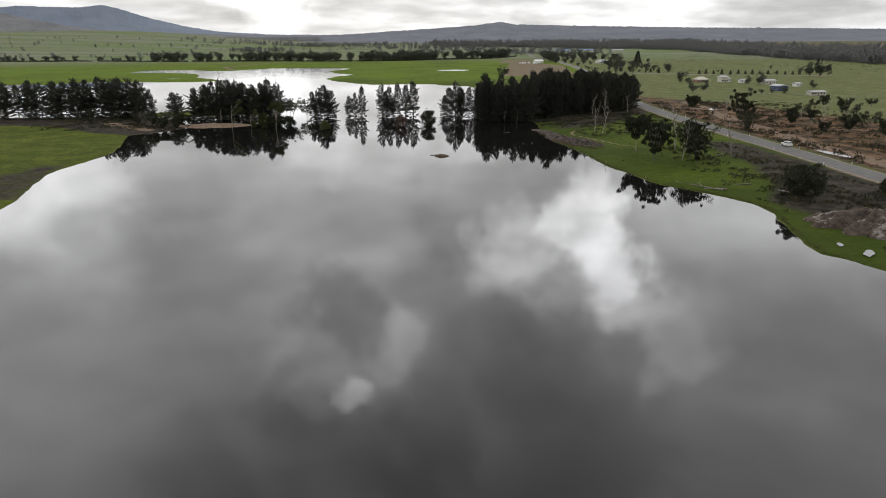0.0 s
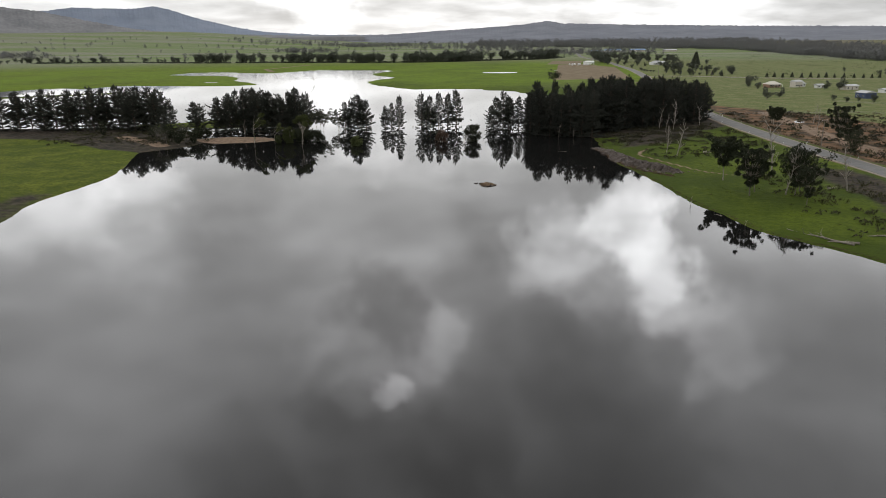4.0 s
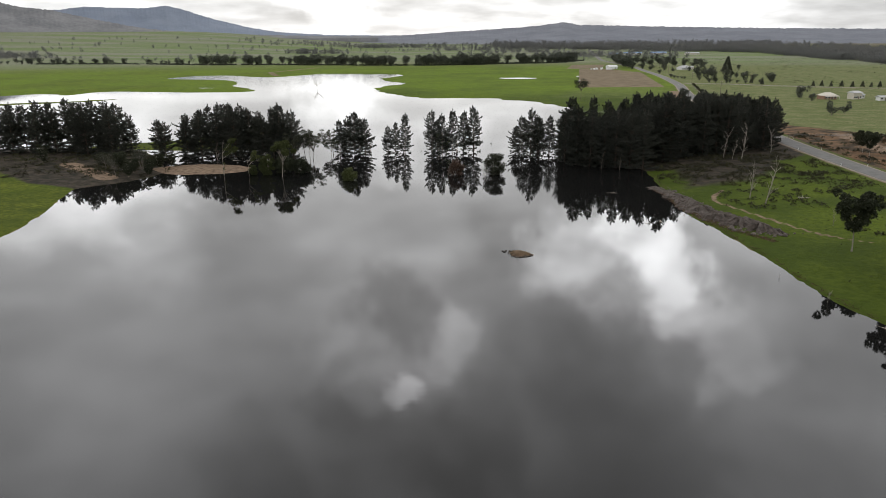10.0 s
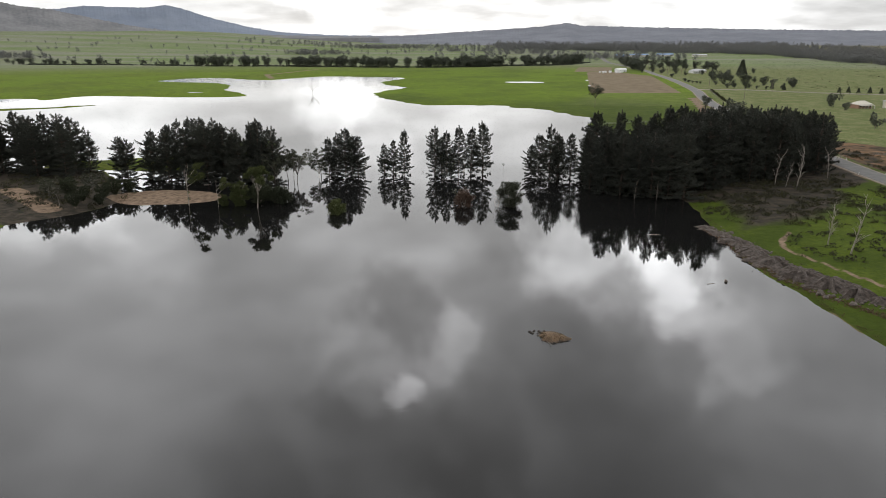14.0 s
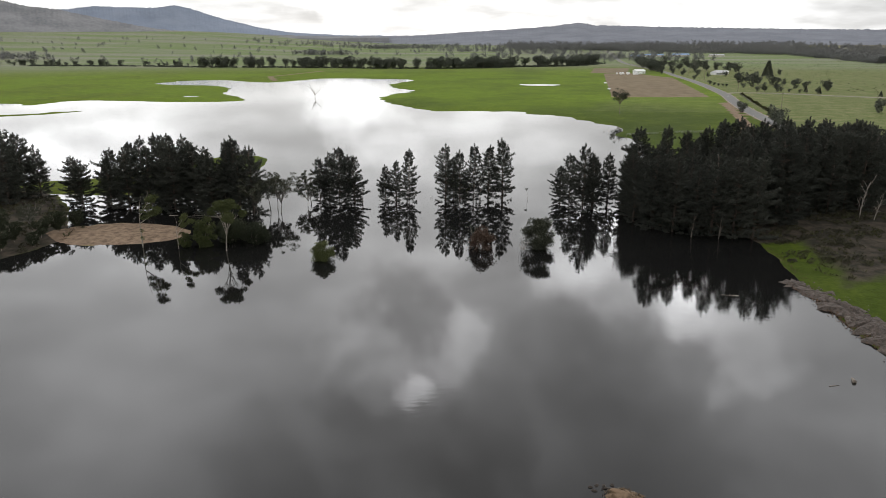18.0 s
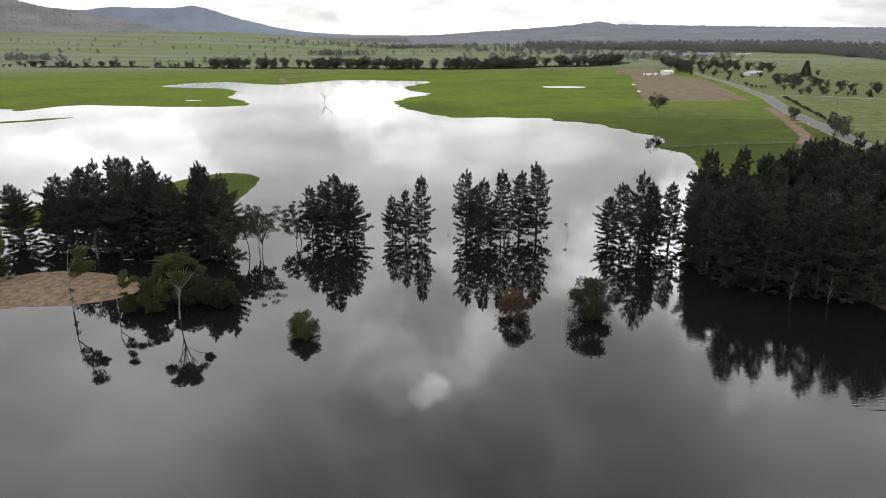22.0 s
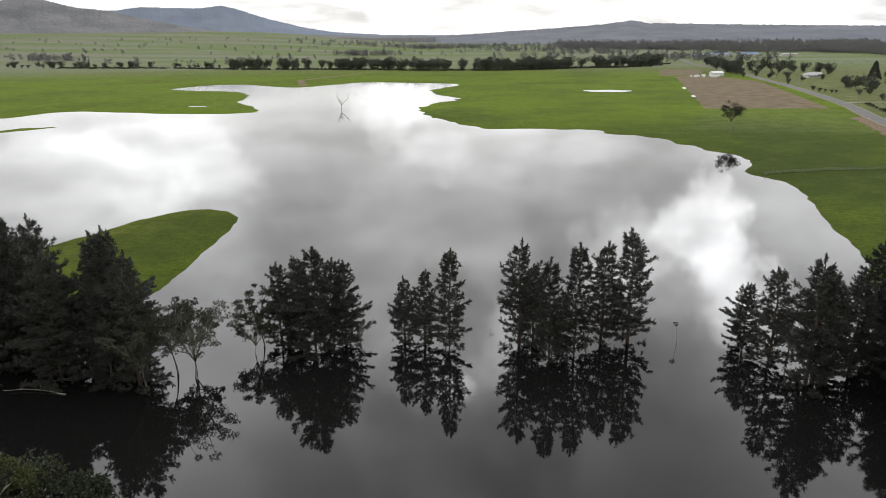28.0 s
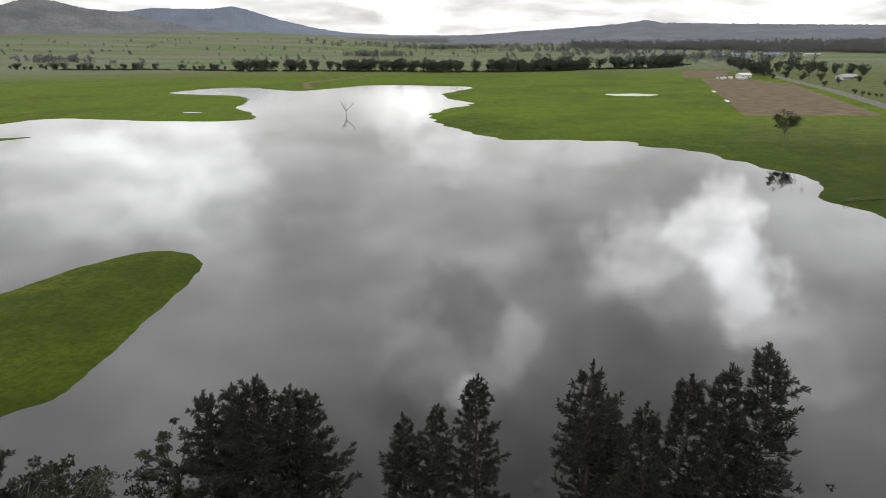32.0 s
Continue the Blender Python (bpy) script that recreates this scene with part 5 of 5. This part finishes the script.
building(289, 606, 12, 13, 9, 2.6, 2.2, BRICK_WALL, CREAM, "brick farmhouse with a pale hipped roof", hip=0.9, porch=True)
building(314, 612, 10, 11, 7, 2.6, 1.4, WHITE, GREY_ROOF, "white weatherboard house with grey roof", hip=0.4)
building(309, 606, 15, 8.5, 7, 4.6, 1.2, CREAM, GREY_ROOF, "two-storey cream house with grey roof", hip=0.3)
building(320, 592, 8, 7, 5, 2.4, 1.0, WHITE, GREY_ROOF, "low white outbuilding with grey roof", "shed", windows=2)
building(333, 574, 14, 15, 8, 3.0, 1.0, CREAM, GREY_ROOF, "long cream shed with a grey sheet roof", "shed", windows=3)
building(298, 498, 100, 11, 10, 3.6, 1.2, NAVY, GREY_ROOF, "navy blue sheet-metal shed with grey roof", "shed", windows=2)
building(299, 455, 6, 14, 6, 2.4, 0.8, CREAM, GREY_ROOF, "long low pale building in paddock", "shed", windows=5)
building(338, 540, 20, 7, 5, 2.4, 0.8, WHITE, GREY_ROOF, "small white shed with grey roof", "shed", windows=2)
building(366, 1115, 25, 22, 12, 2.8, 3.0, WHITE, GREY_ROOF, "white homestead with pale hipped roof", hip=0.9, windows=6, porch=True)
building(382, 1135, 25, 10, 8, 2.8, 1.6, CREAM, GREY_ROOF, "small cream outbuilding behind the homestead", "shed", windows=2)
building(560, 2060, 5, 60, 18, 4.5, 3.0, CREAM, BLUE_ROOF, "large farm shed with a bright blue roof", "shed", windows=4)
building(640, 2090, 5, 54, 18, 4.5, 3.0, CREAM, BLUE_ROOF, "large farm shed with a bright blue roof", "shed", windows=4)
building(505, 2030, 5, 36, 16, 4.0, 2.5, NAVY, BLUE_ROOF, "blue farm shed with a blue roof", "shed", windows=3)
building(720, 2050, 5, 46, 16, 4.0, 2.5, CREAM, GREY_ROOF, "long grey-roofed farm shed", "shed", windows=3)
building(985, 1900, 20, 26, 12, 3.4, 2.4, BRICK_WALL, WHITE, "lone shed with a white roof in dry pasture", "shed", windows=2)
building(272, 1152, 20, 18, 10, 3.4, 2.0, WHITE, WHITE, "white shed beside the brown paddock", "shed", windows=2)
r = random.Random(44)
for k in range(13):
    x, y = 238 + 3.2 * k * 0.8 + r.uniform(-2, 2), 1128 + r.uniform(-8, 16)
    ob = thing("water_tank", placed(x, y, r.uniform(0, 90)), "pale plastic tank in a farm yard", "tank", "pale farm-yard tanks")
    rad = r.uniform(1.0, 1.7)
    part("shell", Shape().tube([(0, 0, -0.1), (0, 0, 1.9), (0, 0, 2.3)], [rad, rad, rad * 0.25], 14), WHITE, ob)
    part("hatch", Shape().tube([(0, 0, 2.3), (0, 0, 2.45)], [0.25, 0.25], 10), METAL, ob)

# ---- puddles ----


def puddle(x, y, lx, ly, turn, label, seed):
    sh = Shape()
    n = 40
    z = 0.0
    for k in range(n):
        a = 6.283 * k / n
        w = 1 + 0.35 * noise.noise((math.cos(a) * 1.5, math.sin(a) * 1.5, seed))
        sh.v.append((math.cos(a) * lx * w, math.sin(a) * ly * w, 0))
    sh.f = [tuple(range(n))]
    spots = [(x + math.cos(a) * lx * 0.8, y + math.sin(a) * ly * 0.8) for a in (0, 1.5, 3.1, 4.7)] + [(x, y)]
    z = max(ground_at(*s) for s in spots) + 0.06
    ob = tagged(new("water", sh.mesh("water", WATER)), label, "puddle", kind="structure")
    ob.matrix_world = pose(x, y, z, 0, 0, turn)


puddle(103, 905, 22, 13, -8, "shallow puddle in green pasture", 3)
puddle(151.5, 219, 2.0, 8.5, 4, "roadside pool beside bracken", 6)
puddle(-206, 768, 6, 2.6, 5, "narrow puddle in green pasture", 9)
puddle(88, 115, 2.6, 0.8, 50, "small pool in marshy grass", 21)
puddle(91.5, 109, 2.2, 0.7, 30, "small pool in marshy grass", 22)
puddle(86.5, 121, 1.5, 0.5, 60, "small pool in marshy grass", 23)
puddle(185, 372, 5, 2.2, 60, "small pool in brown bracken", 12)
puddle(160, 846, 1.6, 9, -12, "narrow puddle along the brown paddock", 15)
puddle(178, 940, 1.6, 12, -12, "narrow puddle along the brown paddock", 16)
puddle(-250, 2350, 60, 16, 8, "far pool on the plain", 13)

# ---- far trees ----


def far_model(seed, height, crown, mat=None, blades=80, low=0.3, cone=False, grain=0.19):
    r = random.Random(seed)
    trunk, leaf = Shape(), Shape()
    trunk.tube([(0, 0, -0.8), (r.gauss(0, 0.2), 0, height * 0.5), (r.gauss(0, 0.3), r.gauss(0, 0.3), height * 0.85)], [0.03 * height, 0.02 * height, 0.006 * height], 5)
    lobes = [(r.gauss(0, 0.5) * crown * 0.7, r.gauss(0, 0.5) * crown * 0.7, height * r.uniform(low + 0.12, 0.9), r.uniform(0.42, 0.66) * crown) for _ in range(8)]
    for k in range(blades):
        if cone:
            u = r.random() ** 0.7
            a = r.uniform(0, 6.283)
            p = Vector((math.cos(a) * crown * u * 0.8, math.sin(a) * crown * u * 0.8, height * (low + (1 - low) * (1 - u) * 0.98)))
            leaf.tuft(r, p, (math.cos(a), math.sin(a), 0.9), 3, height * 0.10, height * 0.028, 0.5)
        else:
            x, y, z, q = lobes[k % 8]
            d = Vector((r.gauss(0, 1), r.gauss(0, 1), r.gauss(0, 1))).normalized()
            leaf.tuft(r, Vector((x, y, z)) + d * q * r.uniform(0.4, 1.0) * 0.85, d, 2, crown * grain, crown * grain * 0.34, 0.8)
    return trunk, leaf


FAR = []
for seed, h, c, low, cone in [(61, 12, 4.5, 0.2, False), (62, 12, 5.5, 0.12, False), (63, 12, 3.6, 0.35, False), (64, 12, 4.6, 0.06, True), (65, 12, 6.5, 0.05, False)]:
    t_, l_ = far_model(seed, h, c, None, 420, low, cone)
    FAR.append((t_.mesh("trunk", FAR_BARK), l_.mesh("crown", FAR_LEAF)))


def far_tree(x, y, h, k, label, group, name="tree"):
    grown(name, FAR[k], TC, x, y, (x * 31 + y * 17) % 360, h / 10.6, label, "tree", group)


r = random.Random(77)
GARDEN = "dark garden tree near farm buildings"
for x, y, h, k in [(191, 619, 6.3, 4), (183, 560, 8.4, 1), (178, 543, 6.2, 1), (179, 531, 4.5, 0), (188, 567, 7, 4), (230, 495, 6.9, 1), (243, 504, 6, 1), (276, 619, 8, 4), (270, 592, 4.6, 4), (313, 571, 6, 1), (324, 571, 8, 1), (349, 815, 8.2, 4),
                   (331, 841, 8.2, 4), (341, 841, 6, 4), (322, 780, 5.3, 1), (267, 481, 3.3, 4), (270, 472, 2.8, 4), (280, 476, 2.6, 4), (285, 468, 4, 4)]:
    far_tree(x, y, h, k, GARDEN, "garden trees")
for x, y, h, k in [(489, 837, 5, 0), (436, 676, 12, 1), (447, 676, 14.5, 1), (458, 680, 12, 0), (336, 515, 5.4, 1), (475, 753, 6, 0), (316, 933, 10, 4), (325, 932, 9, 1), (303, 863, 10.2, 4), (318, 889, 11.5, 1), (333, 888, 9, 4), (342, 896, 7, 4), (344, 887, 6, 1),
                   (281, 806, 4.2, 4), (286, 801, 7, 1), (296, 801, 6.5, 4), (290, 856, 4, 4), (313, 918, 8.5, 1), (345, 964, 8, 4), (428, 1077, 8, 0)]:
    far_tree(x, y, h, k, GARDEN, "garden trees")
for x, y, h, k in [(398, 1044, 17, 3), (318, 793, 4.6, 3), (320, 774, 4.4, 3), (347, 813, 7.1, 1), (302, 805, 3.1, 4), (306, 798, 2.8, 4), (311, 790, 2.7, 4), (365, 1412, 13.4, 0), (368, 1353, 16, 1), (356, 1280, 12.5, 4), (358, 1246, 13.5, 1), (383, 1277, 15, 1),
                   (384, 1244, 14, 4), (386, 1212, 13, 1), (411, 1241, 11, 4), (414, 1209, 10.4, 1), (413, 1180, 12, 4)]:
    far_tree(x, y, h, k, GARDEN, "garden trees")
for x, y, h, k in [(309, 1086, 8, 1), (312, 1135, 7, 4), (327, 1085, 7, 4), (292, 996, 4.5, 4), (325, 1041, 5.4, 1), (354, 1060, 5.5, 4), (295, 1126, 5, 4), (369, 1214, 13, 1), (430, 1208, 7, 4), (392, 1243, 15, 0), (416, 1388, 13, 1), (432, 1239, 11, 4),
                   (277, 905, 3.6, 4), (276, 891, 3, 4), (278, 885, 2.5, 4), (279, 877, 2.4, 4), (283, 877, 2.4, 4)]:
    far_tree(x, y, h, k, GARDEN, "garden trees")
for k in range(34):
    u = r.random()
    far_tree(300 + 60 * u + r.uniform(2, 16), 1190 + 320 * u, r.uniform(7, 14), r.choice((0, 1, 4)), "roadside tree beyond the homestead", "roadside far trees")
for k in range(14):
    far_tree(352 + k * 7.5, 742 - k * 2.2 + 2 * math.sin(k), r.uniform(3.2, 5.0), 3, "small clipped cypress beside the gravel road", "cypress row", "cypress_tree")
# the belt of trees across the plain
belt = [(-980, 1560), (-820, 1500), (-690, 1475), (-530, 1455), (-400, 1400), (-230, 1378), (-51, 1330), (60, 1345), (118, 1390), (230, 1430), (300, 1560)]
belt_line = curve(belt, 6, False)
for k in range(290):
    u = r.random()
    i = min(len(belt_line) - 2, int(u * (len(belt_line) - 1)))
    p = belt_line[i] + (belt_line[i + 1] - belt_line[i]) * r.random()
    thin = p[0] < -420
    if thin and r.random() < 0.5:
        continue
    far_tree(p[0] + r.uniform(-6, 6), p[1] + r.uniform(-10, 26), r.uniform(5, 11) if thin else r.uniform(9, 17), r.choice((0, 1, 4, 4, 4)), "dark tree in a belt across the plain", "tree belt")


def woods(name, label, places, seed, mat=None):
    """Far woods in one mesh."""
    r = random.Random(seed)
    models = [far_model(90 + k, 12, 4.6 + 0.8 * k, None, 46, 0.05, False, 0.32) for k in range(4)]
    packed = [(np.array(l_.v), np.array(l_.f)) for _, l_ in models]
    vs, fs, count = [], [], 0
    xs, ys = np.array([p[0] for p in places]), np.array([p[1] for p in places])
    zs = [ground_at(x, y) for x, y in zip(xs, ys)]
    for (x, y, h), z in zip(places, zs):
        v, f = packed[r.randrange(4)]
        a, s = r.uniform(0, 6.283), h / 12
        rot = np.array([[math.cos(a), -math.sin(a), 0], [math.sin(a), math.cos(a), 0], [0, 0, 1]])
        vs.append(v @ rot.T * s + (x, y, z))
        fs.append(f + count)
        count += len(v)
    v, f = np.concatenate(vs), np.concatenate(fs)
    me = fine_mesh(name, v.tolist(), f.tolist())
    me.materials.append(mat or FAR_LEAF)
    tagged(new(name, me), label, "woods", kind="stuff")


r = random.Random(101)
EDGE = FOREST_EDGE
spots = []
for k in range(6800):
    az = r.uniform(5, 44)
    d = float(np.interp(az, [e[0] for e in EDGE], [e[1] for e in EDGE])) * (1 + 0.06 * noise.noise((az * 0.7, 3.0, 1.0))) + r.random() ** 1.9 * 1400
    spots.append((math.sin(radians(az)) * d, math.cos(radians(az)) * d, r.choice((r.uniform(8, 13), r.uniform(11, 18)))))
# pale grey here is distance haze painted into the leaves
FOREST = leafy("hazed_forest_leaves", (0.15, 0.152, 0.147), (0.19, 0.19, 0.182))
woods("far_woods", "dark gum forest behind the eastern pasture", spots, 5, FOREST)
spots = []
for k in range(420):
    az, d = radians(r.uniform(-36, 16)), r.uniform(1650, 3300)
    if noise.noise((math.sin(az) * d / 260, math.cos(az) * d / 260, 4.0)) > -0.05:
        spots.append((math.sin(az) * d, math.cos(az) * d, r.uniform(7, 14)))
for x0, y0, lx, ly, n in [(-330, 2230, 90, 22, 60), (-240, 2900, 160, 30, 70), (-60, 3000, 200, 40, 80), (-1000, 1850, 70, 30, 28), (-940, 1820, 60, 20, 20), (150, 2600, 200, 50, 90), (330, 2350, 120, 60, 60), (270, 1700, 60, 50, 40), (120, 2000, 80, 20, 24), (480, 1750, 90, 40, 40), (440, 1900, 120, 40, 40), (780, 2320, 240, 30, 80)]:
    spots += [(x0 + r.gauss(0, 0.6) * lx, y0 + r.gauss(0, 0.6) * ly, r.uniform(9, 17)) for _ in range(n)]
for k in range(170):
    az = radians(r.uniform(-14, 8))
    d = r.uniform(2900, 3400)
    spots.append((math.sin(az) * d, math.cos(az) * d, r.uniform(10, 16)))
woods("far_woods", "scattered trees and copses over the far plain", spots, 6, FOREST)


def ground_plants(name, label, places, seed, mat, tall, blades=9, wide=0.075):
    r = random.Random(seed)
    sh = Shape()
    xs, ys = np.array([p[0] for p in places]), np.array([p[1] for p in places])
    for (x, y, s), z in zip(places, [ground_at(x, y) for x, y in zip(xs, ys)]):
        if z > 0.05:
            for _ in range(3):
                sh.tuft(r, (x + r.gauss(0, 0.35) * s, y + r.gauss(0, 0.35) * s, z - 0.05), (0, 0, 1), max(2, blades // 2), tall * 0.8 * s, tall * wide * s, 0.8)
    me = sh.mesh(name, mat)
    tagged(new(name, me), label, "undergrowth", kind="stuff")


def scatter(n, box, keep, lo, hi):
    x0, y0, x1, y1 = box
    out = []
    xs = [r.uniform(x0, x1) for _ in range(n)]
    ys = [r.uniform(y0, y1) for _ in range(n)]
    for x, y in zip(xs, ys):
        if keep(x, y) and noise.noise((x / 9, y / 9, 2.0)) > -0.12:
            out.append((x, y, r.uniform(lo, hi)))
    return out


def road_x(y):
    return float(np.interp(y, ROAD_LINE[:, 1], ROAD_LINE[:, 0]))


clumps = scatter(1700, (92, 100, 128, 250), lambda x, y: x < road_x(y) - 7 and (x > 100 or y < 165), 0.6, 1.5)
clumps += scatter(1500, (78, 296, 145, 372), lambda x, y: x < road_x(y) - 7 and y > 300 + 0.25 * (110 - x) and y < 372, 0.6, 1.4)
clumps += scatter(800, (-160, 326, -88, 384), lambda x, y: y > 340 - (x + 88) * 0.1 - 8, 0.6, 1.5)
clumps += scatter(60, (78, 200, 118, 300), lambda x, y: True, 0.4, 0.9)
ground_plants("undergrowth", "dark tussocks and low shrubs on the banks", clumps, 3, SHRUB_LEAF, 0.9)
HUMMOCK = leafy("tussock_leaves", (0.022, 0.024, 0.014), (0.066, 0.06, 0.036))


def hummocks(label, places, seed):
    """Low round tussocks, each a dome of short blades."""
    r = random.Random(seed)
    sh = Shape()
    for x, y, s in places:
        z = ground_at(x, y)
        if z < 0.08:
            continue
        for _ in range(18):
            d = Vector((r.gauss(0, 1), r.gauss(0, 1), abs(r.gauss(0, 0.8)))).normalized()
            sh.tuft(r, (x + d.x * 0.55 * s, y + d.y * 0.55 * s, z + d.z * 0.42 * s - 0.05), d, 4, 0.34 * s, 0.055 * s, 0.7)
    tagged(new("undergrowth", sh.mesh("undergrowth", HUMMOCK)), label, "undergrowth", kind="stuff")


dots = [p for p in scatter(520, (84, 150, 128, 262), lambda x, y: x < road_x(y) - 8 and x > 92 + max(0, y - 200) * 0.16, 0.5, 1.3) if noise.noise((p[0] / 14, p[1] / 14, 5.0)) > -0.05]
dots += [p for p in scatter(900, (84, 262, 138, 362), lambda x, y: x < road_x(y) - 8 and y > 268 + 0.35 * abs(110 - x), 0.5, 1.5) if noise.noise((p[0] / 12, p[1] / 12, 8.0)) > -0.02]
dots += scatter(420, (92, 100, 128, 200), lambda x, y: x < road_x(y) - 7 and x > 98, 0.6, 1.5)
dots += scatter(900, (72, 318, 142, 362), lambda x, y: x < road_x(y) - 8 and y > 306 + 0.3 * (110 - x) and y > 318, 0.5, 1.3)
dots += [p for p in scatter(2400, (140, 140, 232, 420), lambda x, y: x > road_x(y) + 8, 0.8, 2.2) if noise.noise((p[0] / 16, p[1] / 24, 3.0)) > 0.0]
dots += scatter(420, (-150, 326, -92, 384), lambda x, y: True, 0.7, 1.6)
hummocks("dark round tussocks over the rough banks", dots, 31)
BRACKEN = leafy("dead_bracken", (0.07, 0.05, 0.028), (0.2, 0.12, 0.065))
ferns = scatter(2600, (138, 130, 245, 420), lambda x, y: x > road_x(y) + 7, 0.7, 1.6)
ground_plants("undergrowth", "brown bracken beyond the road", ferns[::2], 4, BRACKEN, 0.9)
ground_plants("undergrowth", "dark scrub among the bracken", ferns[1::2], 4, SHRUB_LEAF, 1.1)
tussocks = scatter(3600, (330, 700, 850, 1700), lambda x, y: x > 335 and noise.noise((x / 90, y / 45, 7.0)) > -0.05 and math.hypot(x - 366, y - 1112) > 60, 0.8, 2.0)
ground_plants("undergrowth", "dark tussocks dotting eastern pasture", tussocks, 8, SHRUB_LEAF, 1.0, 6)
rushes = [(92 + 74 * k / 260, 521 + 6 * math.sin(k / 260 * 2.2) + r.gauss(0, 0.25), r.uniform(0.6, 1.1)) for k in range(260)]
ground_plants("undergrowth", "dark rushes along a narrow drain", rushes, 12, SHRUB_LEAF, 0.45)
under = []
for k in range(900):
    p = belt_line[r.randrange(10, len(belt_line))]
    under.append((p[0] + r.uniform(-16, 16), p[1] + r.uniform(-8, 16), r.uniform(2.2, 4.6)))
ground_plants("undergrowth", "low dark scrub under the tree belt", under, 13, FAR_LEAF, 1.0, 9, 0.18)
rim = []
for k in range(2600):
    p = LAKE[r.randrange(len(LAKE))]
    g = LAKE[(int(np.argmin(np.hypot(LAKE[:, 0] - p[0], LAKE[:, 1] - p[1]))) + 1) % len(LAKE)]
    u = r.random()
    x, y = p[0] * (1 - u) + g[0] * u, p[1] * (1 - u) + g[1] * u
    if 60 < x < 110 and 90 < y < 330 or -140 < x < -84 and 150 < y < 380:
        rim += [(x + r.gauss(0.7, 0.6), y + r.gauss(0, 0.6), r.uniform(0.25, 0.7)) for _ in range(7)]
ground_plants("flood_litter", "brown litter left along the flood edge", rim, 33, LITTER, 0.5, 6)
TUFT_LEAF = leafy("grass_blades", (0.055, 0.078, 0.006), (0.1, 0.135, 0.010))
blades = scatter(5200, (-140, 385, -62, 468), lambda x, y: True, 0.5, 1.1)
blades += scatter(4200, (66, 170, 125, 300), lambda x, y: x < road_x(y) - 7, 0.4, 1.0)
blades += scatter(1500, (-135, 170, -90, 330), lambda x, y: True, 0.5, 1.0)
ground_plants("grass", "short uneven green grass tufts", blades, 15, TUFT_LEAF, 0.34, 6)
